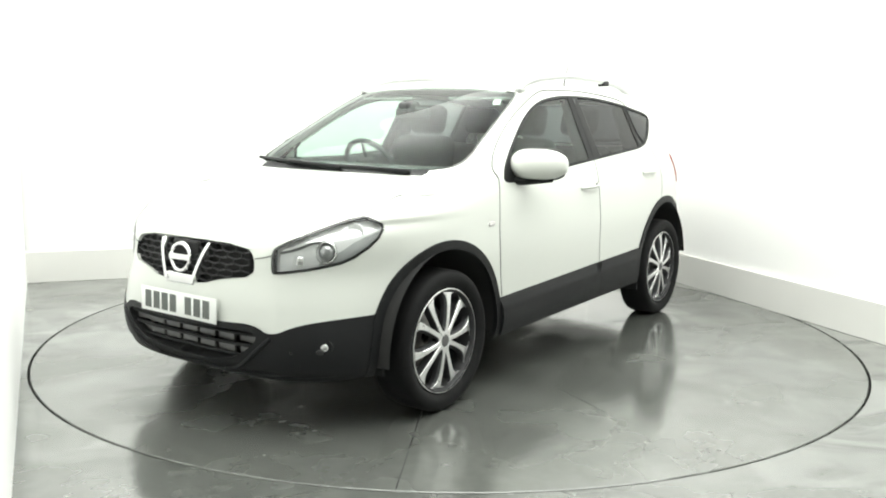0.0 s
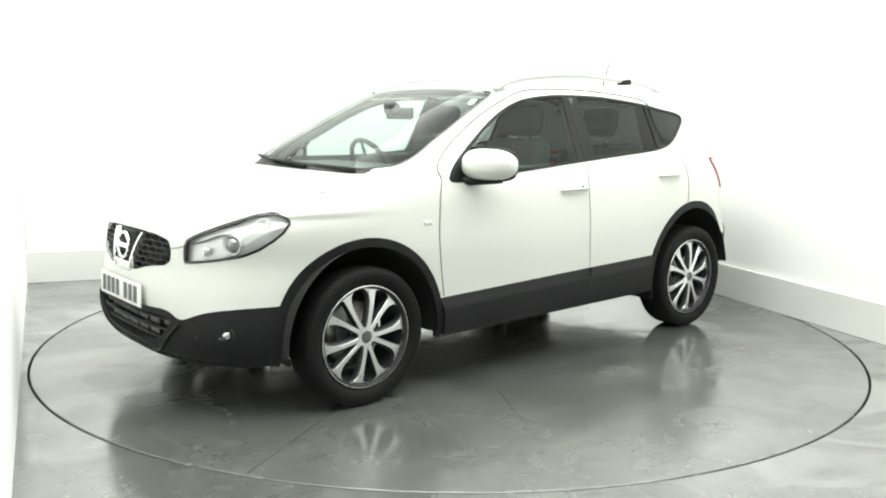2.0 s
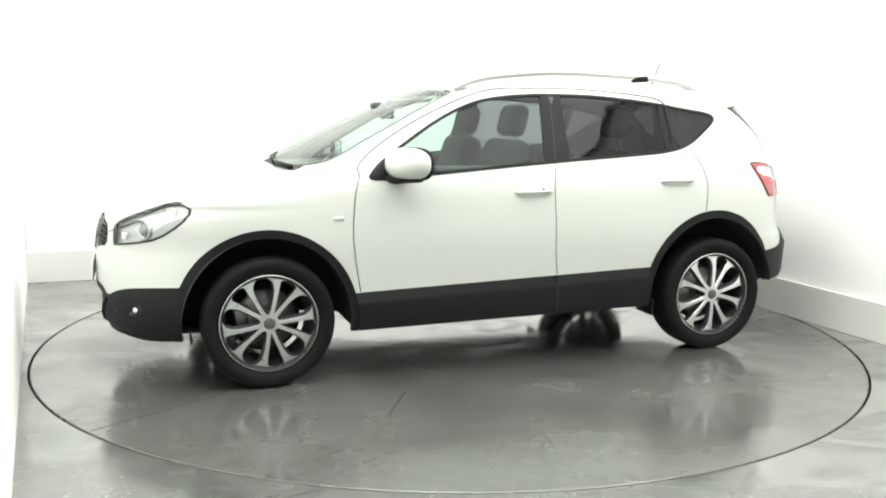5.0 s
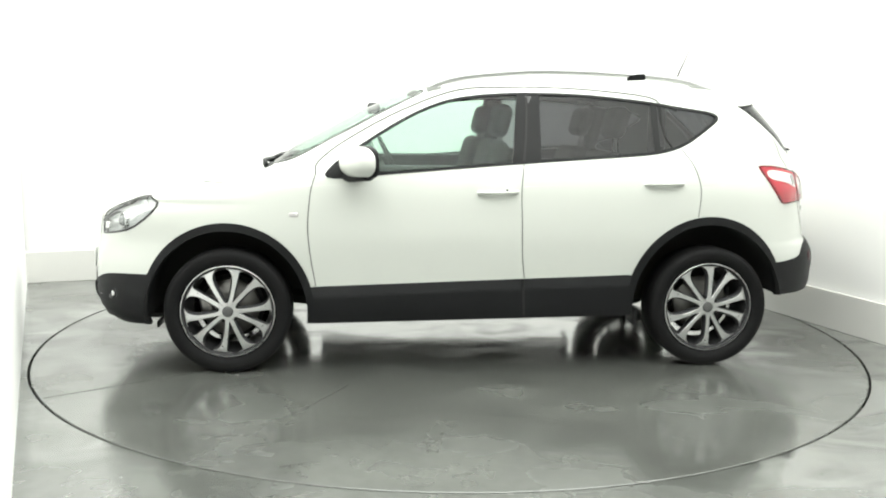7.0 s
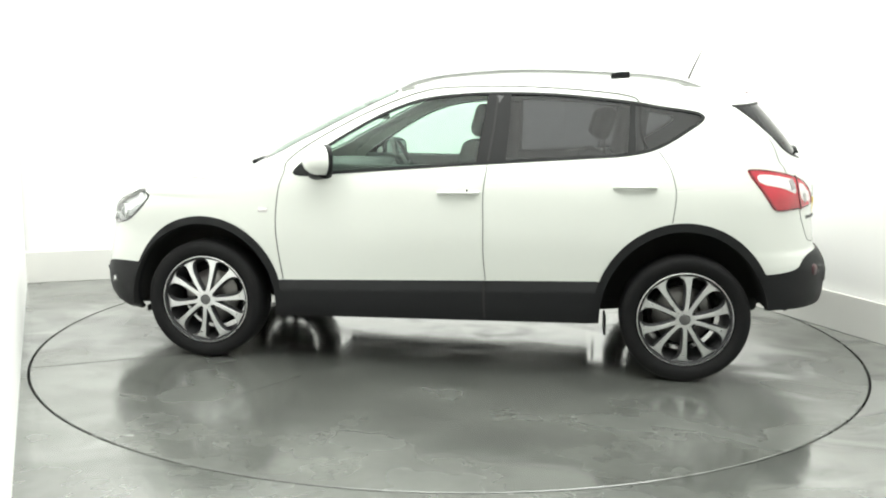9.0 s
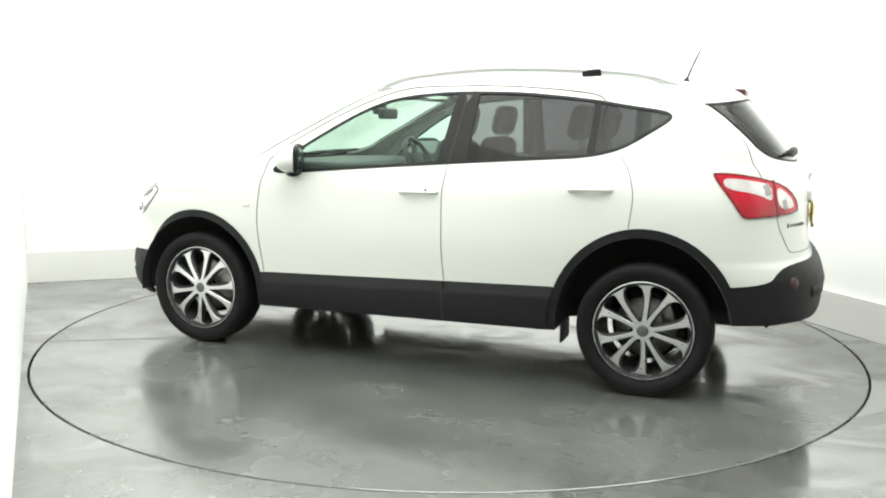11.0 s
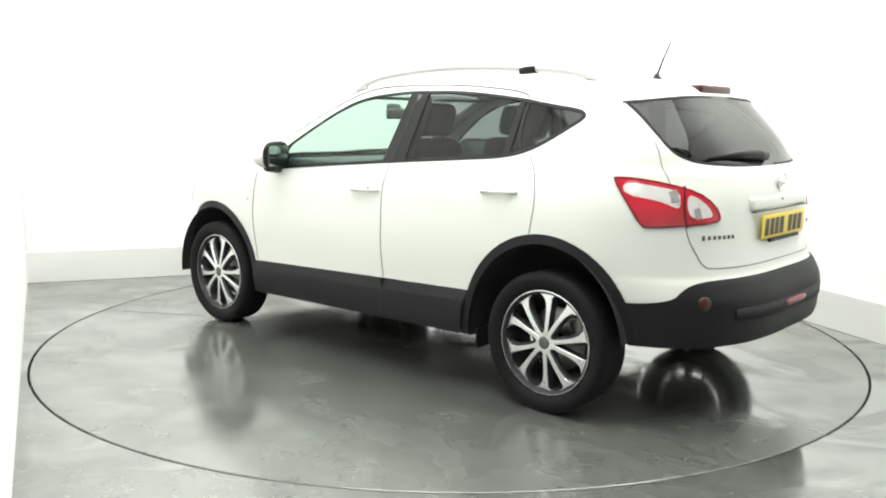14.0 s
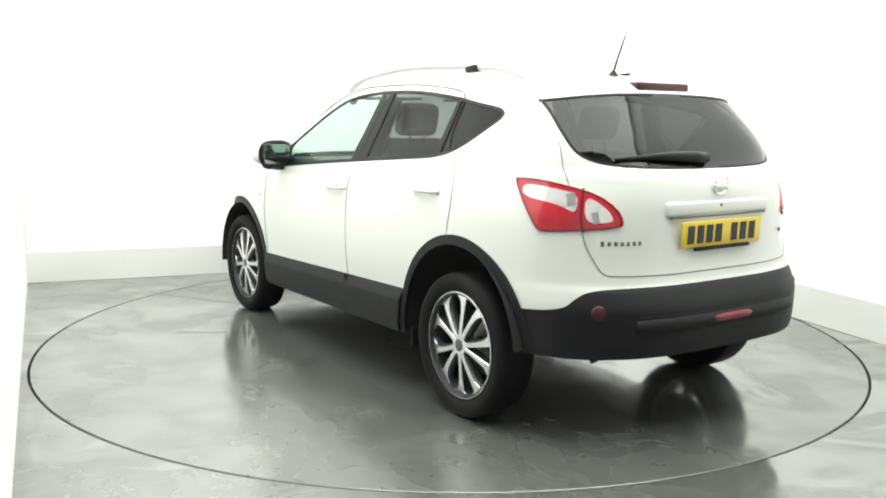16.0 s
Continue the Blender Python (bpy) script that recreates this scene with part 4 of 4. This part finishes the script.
step = part("bumper_insert", band(-0.52, 0.52, 0.500, 0.568, 0.012, taper=0.006), CLAD, car, "black bumper insert")
part("insert_line", band(-0.51, 0.51, 0.569, 0.577, 0.009), GAP, step)
part("rear_fog_light", band(-0.12, 0.12, 0.520, 0.556, 0.017, taper=0.008), FOGRED, car, "dark red rear fog lamp")
brake = part("high_brake_light", block(0.07, 0.34, 0.040, (-1.662, 0.0, 1.512), 0.010), DIMRED, car, "dark red high brake lamp")

# roof spoiler lip, rails, aerial
for s in (1, -1):
    rail = tagged(new("roof_rail"), "silver roof rail")
    rail.parent = car
    pts = curve_through([(0.25, 0.575 * s, 1.520), (0.14, 0.572 * s, 1.566), (-0.05, 0.566 * s, 1.600), (-0.42, 0.556 * s, 1.626), (-0.95, 0.530 * s, 1.612), (-1.22, 0.522 * s, 1.586),
                         (-1.38, 0.518 * s, 1.541), (-1.49, 0.515 * s, 1.508)], 8)
    part("rail_bar", tube(pts, 0.019, 12, 1.0), SILVER, rail)
    part("clamp", block(0.10, 0.040, 0.036, (0, 0, 0), 0.006), TRIM, rail, "black clamp cover", pose(-0.950, 0.530 * s, 1.602, 0, 3, 0))
    for x, z in ((0.20, 1.527), (-1.46, 1.508)):
        part("foot", block(0.07, 0.026, 0.022, (x, 0.572 * s if x > 0 else 0.516 * s, z), 0.012), SILVER, rail, "silver rail foot")
aerial = part("aerial", lathe([(0.001, 0.035), (0.012, 0.03), (0.022, 0.012), (0.036, 0.0), (0.036, -0.02)], 20, "z"), TRIM, car, "black roof aerial", pose(-1.371, 0, 1.566))
part("rod", tube([(0, 0, 0.02), (-0.03, 0, 0.10), (-0.07, 0, 0.19)], [0.006, 0.005, 0.004], 8), TRIM, aerial)
part("rod_tip", tube([(-0.07, 0, 0.19), (-0.23, 0, 0.58)], [0.0032, 0.0020], 6), HUBGREY, aerial)

# door mirrors
for s in (1, -1):
    mirror = tagged(new("door_mirror"), "white door mirror on a black foot")
    mirror.parent = car
    bm = bmesh.new()
    bmesh.ops.create_uvsphere(bm, u_segments=36, v_segments=20, radius=1)
    for q in bm.verts:
        x, y, z = q.co
        x = 0.105 * (x if x > 0 else 0.30 * x)
        z = 0.080 * math.copysign(abs(z) ** 0.8, z) * (1 - 0.10 * y)
        y = 0.150 * math.copysign(abs(y) ** 0.75, y)
        q.co = (x, y, z)
    for q in bm.faces:
        q.smooth = True
    where = pose(0.605, 0.930 * s, 1.130, 0, 0, 24 * s)
    part("shell", bm, PAINT, mirror, "white mirror cap", where if s > 0 else where)
    part("mirror_glass", block(0.004, 0.23, 0.12, (-0.034, 0, 0.0), 0.002), MIRROR, mirror, "", where)
    rim = [(-0.022, 0.130 * math.copysign(abs(math.cos(a)) ** 0.6, math.cos(a)), 0.070 * math.copysign(abs(math.sin(a)) ** 0.6, math.sin(a))) for a in np.linspace(0, 2 * math.pi, 40, endpoint=False)]
    part("rim", tube(rim, 0.015, 8, 1.0, True), TRIM, mirror, "black mirror rim", where)
    part("foot", tube(curve_through([(0.70, 0.80 * s, 1.055), (0.665, 0.855 * s, 1.045), (0.625, 0.92 * s, 1.052), (0.57, 0.985 * s, 1.06)], 6), [0.036] * 19, 10, 0.62), TRIM, mirror, "black mirror foot")

# wipers
for a, b in (((1.16, 0.06, 1.097), (1.035, -0.68, 1.125)), ((1.14, 0.50, 1.095), (1.145, -0.05, 1.108))):
    part("wiper", tube([Vector(a), (Vector(a) + Vector(b)) / 2 + Vector((0.03, 0, 0.004)), Vector(b)], [0.014, 0.013, 0.009], 8), TRIM, car, "black wiper arm")
rear_wiper = part("rear_wiper", tube([(float(skin_x(y, z, False)) - 0.018, y, z) for y, z in ((0.0, 1.202), (0.07, 1.207), (0.25, 1.212), (0.50, 1.200))], [0.024, 0.026, 0.018, 0.006], 8), TRIM, car, "black rear wiper")

# ---- wheels ----
OVAL_R = [0.030, 0.044, 0.050, 0.060, 0.075, 0.10, 0.13, 0.16, 0.185, 0.203, 0.216, 0.226, 0.232, 0.238]
OVAL_W = [0.0, 0.0, 0.009, 0.0145, 0.0205, 0.0295, 0.0395, 0.0480, 0.0515, 0.0495, 0.043, 0.031, 0.016, 0.0]


def spoke(angle, side):
    """One alloy spoke between an oval opening and a straight-sided one, with a machined face and dark flanks."""
    v, f = [], []
    for r, w in zip(OVAL_R, OVAL_W):
        slot = 0.0475 * max(0, r - 0.050) / 0.186
        if r > 0.224:
            slot *= max(0, (0.233 - r) / 0.009)
        a0, a1 = math.asin(w / r), radians(36) - math.asin(min(0.9, slot / r))
        h = 0.022 - 0.018 * (r / 0.238) ** 2
        for a, off, dy in ((a0, -0.011, h - 0.036), (a0, -0.008, h - 0.015), (a0, -0.001, h - 0.003), (a0, 0.0012, h), (a1, -0.0012, h), (a1, 0.001, h - 0.003), (a1, 0.004, h - 0.042)):
            c = (a + off / r) * side
            v.append((r * math.sin(c), dy, r * math.cos(c)))
    for i in range(len(OVAL_R) - 1):
        for j in range(6):
            q = (i * 7 + j, i * 7 + j + 1, i * 7 + 8 + j, i * 7 + 7 + j)
            f.append(q if side > 0 else q[::-1])
    me = mesh_of(v, f, False)
    me.materials.append(ALLOYDARK)
    me.materials.append(ALLOY)
    for p in me.polygons:
        p.material_index = 1 if p.index % 6 in (2, 3, 4) else 0
    me.transform(pose(0, 0, 0, 0, angle, 0))
    me.update()
    return me


TYRE = lathe([(0.243, 0.062), (0.252, 0.082), (0.275, 0.098), (0.300, 0.104), (0.318, 0.098), (0.328, 0.088), (0.3335, 0.072), (0.3345, 0.0), (0.3335, -0.072), (0.328, -0.088),
              (0.300, -0.104), (0.252, -0.085), (0.243, -0.065)], 96)
BARREL = lathe([(0.243, 0.075), (0.247, 0.082), (0.247, 0.086), (0.240, 0.088), (0.234, 0.083), (0.228, 0.06), (0.215, 0.02), (0.205, -0.04), (0.205, -0.09)], 96)
LIP = lathe([(0.2475, 0.083), (0.247, 0.086), (0.243, 0.0875), (0.2375, 0.0855), (0.2355, 0.076)], 96)
SPOKES = [spoke(72 * k, side) for k in range(5) for side in (1, -1)]
HUB = lathe([(0.001, 0.028), (0.022, 0.028), (0.027, 0.026), (0.0285, 0.022), (0.0295, 0.016), (0.031, 0.002), (0.056, -0.004), (0.060, -0.03)], 40)
DISCM = lathe([(0.03, -0.035), (0.152, -0.035), (0.155, -0.04), (0.155, -0.06), (0.03, -0.06)], 64)
NUT = lathe([(0.001, 0.012), (0.007, 0.012), (0.008, 0.009), (0.008, -0.01)], 12)
for me, mat in ((TYRE, RUBBER), (BARREL, BARRELDARK), (LIP, ALLOY), (HUB, HUBGREY), (DISCM, STEEL), (NUT, GLOSSBLACK)):
    me.materials.append(mat)
for name, x, s, turn in (("front_wheel", WHEEL_X, 1, 8), ("front_wheel", WHEEL_X, -1, 20), ("rear_wheel", -WHEEL_X, 1, 17), ("rear_wheel", -WHEEL_X, -1, 40)):
    wheel = tagged(new(name), "multi-spoke two-tone alloy wheel with black tyre")
    wheel.parent = car
    wheel.matrix_basis = pose(x, 0.772 * s, 0.3345, 0, 0, 0 if s > 0 else 180) @ pose(0, 0, 0, 0, turn, 0)
    part("tyre", TYRE, RUBBER, wheel, "black rubber tyre")
    rim = part("rim", BARREL, ALLOYDARK, wheel, "dark grey wheel barrel")
    part("rim_lip", LIP, ALLOY, wheel)
    for me in SPOKES:
        part("spoke", me, ALLOY, wheel, "", pose(0, 0.062, 0))
    part("hub", HUB, ALLOYDARK, wheel, "", pose(0, 0.058, 0))
    for k in range(5):
        a = radians(72 * k)
        part("wheel_nut", NUT, GLOSSBLACK, wheel, "", pose(0.057 * math.sin(a), 0.066, 0.057 * math.cos(a)))
    part("back_plate", lathe([(0.001, -0.066), (0.175, -0.066), (0.178, -0.075), (0.001, -0.08)], 40), UNDER, wheel)
    part("brake_disc", DISCM, STEEL, wheel, "bare steel brake disc")
    part("caliper", block(0.07, 0.05, 0.14, (0.125 if x > 0 else -0.12, -0.045, 0.02), 0.015), STEEL, wheel)
    # dark wheel housing
    v, f, n = [], [], 26
    cx, rx, rz = (WHEEL_X + 0.002, 0.424, 0.444) if x > 0 else (-WHEEL_X + 0.015, 0.432, 0.474)
    for k in range(n):
        a = radians(-4 + (188 if x > 0 else 175) * k / (n - 1))
        for q in (0.868, 0.50):
            v.append((cx + rx * math.cos(a), q * s, WHEEL_Z - 0.01 + rz * math.sin(a)))
        v.append((cx, 0.50 * s, WHEEL_Z))
    for k in range(n - 1):
        f += [(3 * k, 3 * k + 1, 3 * k + 4, 3 * k + 3), (3 * k + 1, 3 * k + 2, 3 * k + 4)]
    part("wheel_housing", mesh_of(v, f), UNDER, car, "black wheel arch liner")
    if x < 0:
        part("mud_flap", block(0.012, 0.17, 0.10, (-0.905, 0.770 * s, 0.280), 0.004), CLAD, car, "black mud flap")
    else:
        part("mud_flap", block(0.012, 0.12, 0.036, (1.690, 0.735 * s, 0.256), 0.004), CLAD, car, "black air deflector")

# underside
part("underbody", block(3.5, 1.0, 0.10, (0.0, 0, 0.365), 0.03), UNDER, car, "black underbody")
part("sill_pan", block(1.72, 1.56, 0.06, (0.0, 0, 0.365), 0.02), UNDER, car)
part("exhaust_box", block(0.20, 0.60, 0.12, (-1.80, 0.0, 0.375), 0.05), UNDER, car)
part("tail_pipe", tube([(-1.78, 0.55, 0.40), (-1.86, 0.56, 0.385), (-1.89, 0.56, 0.352)], 0.018, 14), UNDER, car, "dark tail pipe")
part("front_undertray", block(0.45, 1.2, 0.03, (1.74, 0, 0.262), 0.01), UNDER, car)
for x in (WHEEL_X, -WHEEL_X):
    part("axle", tube([(x, -0.70, 0.334), (x, 0.70, 0.334)], 0.03, 10), UNDER, car)

# ---- cabin ----
def car_seat(x, y, wide, head_z, name, tilt, tall):
    seat = tagged(new(name), "dark grey cloth car seat with headrest")
    seat.parent = car
    seat.matrix_basis = pose(x, y, 0.55)
    part("cushion", block(0.52, wide, 0.16, (0.20, 0, 0.08), 0.06), CLOTH, seat)
    bolster = block(0.14, wide, tall, (0, 0, 0), 0.06, 4)
    for q in bolster.verts:
        # the shoulders draw in towards the top
        q.co.y *= 1 - 0.22 * max(0, q.co.z / tall + 0.1)
    part("backrest", bolster, CLOTH, seat, "", pose(-0.15, 0, 0.10 + tall / 2, 0, tilt, 0))
    top = head_z - 0.55
    hx = -0.15 + math.tan(radians(tilt)) * (top - 0.42)
    part("headrest", block(0.10, 0.27, 0.19, (0, 0, 0), 0.05, 4), CLOTH, seat, "", pose(hx, 0, top, 0, tilt, 0))
    for q in (0.05, -0.05):
        part("headrest_post", tube([(hx - 0.01, q, top - 0.20), (hx, q, top)], 0.007, 8), CHROME, seat)
    return seat


for s in (1, -1):
    car_seat(0.05, 0.38 * s, 0.50, 1.350, "front_seat", -14, 0.60)
    car_seat(-0.62, 0.40 * s, 0.60, 1.345, "rear_seat", -16, 0.54)
dash = part("dashboard", block(0.50, 1.36, 0.34, (0.72, 0, 0.92), 0.09, 4), PLASTIC, car, "dark grey dashboard")
part("dash_top", block(0.34, 1.20, 0.05, (0.93, 0, 1.06), 0.02), PLASTIC, car)
wheel_at = pose(0.40, -0.38, 1.055, 0, -62, 0)
ring = [(0.185 * math.cos(a), 0.185 * math.sin(a), 0) for a in np.linspace(0, 2 * math.pi, 44, endpoint=False)]
sw = part("steering_wheel", tube(ring, 0.016, 10, 1.0, True), PLASTIC, car, "dark steering wheel", wheel_at)
part("boss", block(0.16, 0.15, 0.05, (0, 0, -0.02), 0.02), PLASTIC, sw)
for a in (0, 90, 180, 270):
    c, q = math.cos(radians(a)), math.sin(radians(a))
    part("spoke", tube([(0.06 * c, 0.06 * q, -0.015), (0.18 * c, 0.18 * q, 0)], 0.013, 8, 0.6), PLASTIC, sw)
part("column", tube([(0.40, -0.38, 1.05), (0.62, -0.38, 0.95)], 0.05, 12), PLASTIC, car)
mir = part("interior_mirror", block(0.035, 0.24, 0.07, (0.47, 0, 1.385), 0.015), PLASTIC, car, "rear-view mirror")
part("mirror_stalk", block(0.08, 0.08, 0.07, (0.53, 0, 1.415), 0.02), PLASTIC, mir)
for s in (1, -1):
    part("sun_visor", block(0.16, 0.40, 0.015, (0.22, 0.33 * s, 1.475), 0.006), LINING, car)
    part("door_card", block(1.0, 0.05, 0.42, (0.25, 0.765 * s, 0.90), 0.02), PLASTIC, car)
    part("door_card", block(0.62, 0.05, 0.46, (-0.62, 0.755 * s, 0.92), 0.02), PLASTIC, car)
    part("pillar_trim", tube([(-0.29, 0.74 * s, 1.10), (-0.31, 0.60 * s, 1.47)], 0.045, 10, 1.0), PLASTIC, car)
    part("pillar_trim", tube([(-1.02, 0.72 * s, 1.15), (-1.06, 0.60 * s, 1.44)], 0.05, 10, 1.0), PLASTIC, car)
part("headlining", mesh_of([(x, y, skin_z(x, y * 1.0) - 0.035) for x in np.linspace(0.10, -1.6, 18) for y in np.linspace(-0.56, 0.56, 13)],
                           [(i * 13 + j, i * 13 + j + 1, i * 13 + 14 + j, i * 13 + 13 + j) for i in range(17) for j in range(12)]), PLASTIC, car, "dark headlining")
part("parcel_shelf", block(0.55, 1.20, 0.03, (-1.38, 0, 1.07), 0.01), PLASTIC, car)
part("tax_disc", block(0.002, 0.045, 0.045, (0, 0, 0), 0), WHITEPLATE, car, "", pose(0.345, 0.50, 1.452, 0, -48, 8))


# ---- what moves ----
def motions():
    turns = [51.61, 44.64, 37.65, 30.66, 23.66, 16.69, 9.76, 2.87, -3.96, -10.74, -17.46, -24.15, -30.84, -37.56, -44.36, -51.33, -58.54]
    c = Vector((0.0488, -0.022, 0.0))
    walk(turntable, [(t, pose(0, 0, 0, 0, 0, a)) for t, a in enumerate(turns)])
    walk(car, [(t, pose(0, 0, 0, 0, 0, a) @ Matrix.Translation(c) @ pose(0, 0, 0, 0, 0, -176.884)) for t, a in enumerate(turns)])


motions()
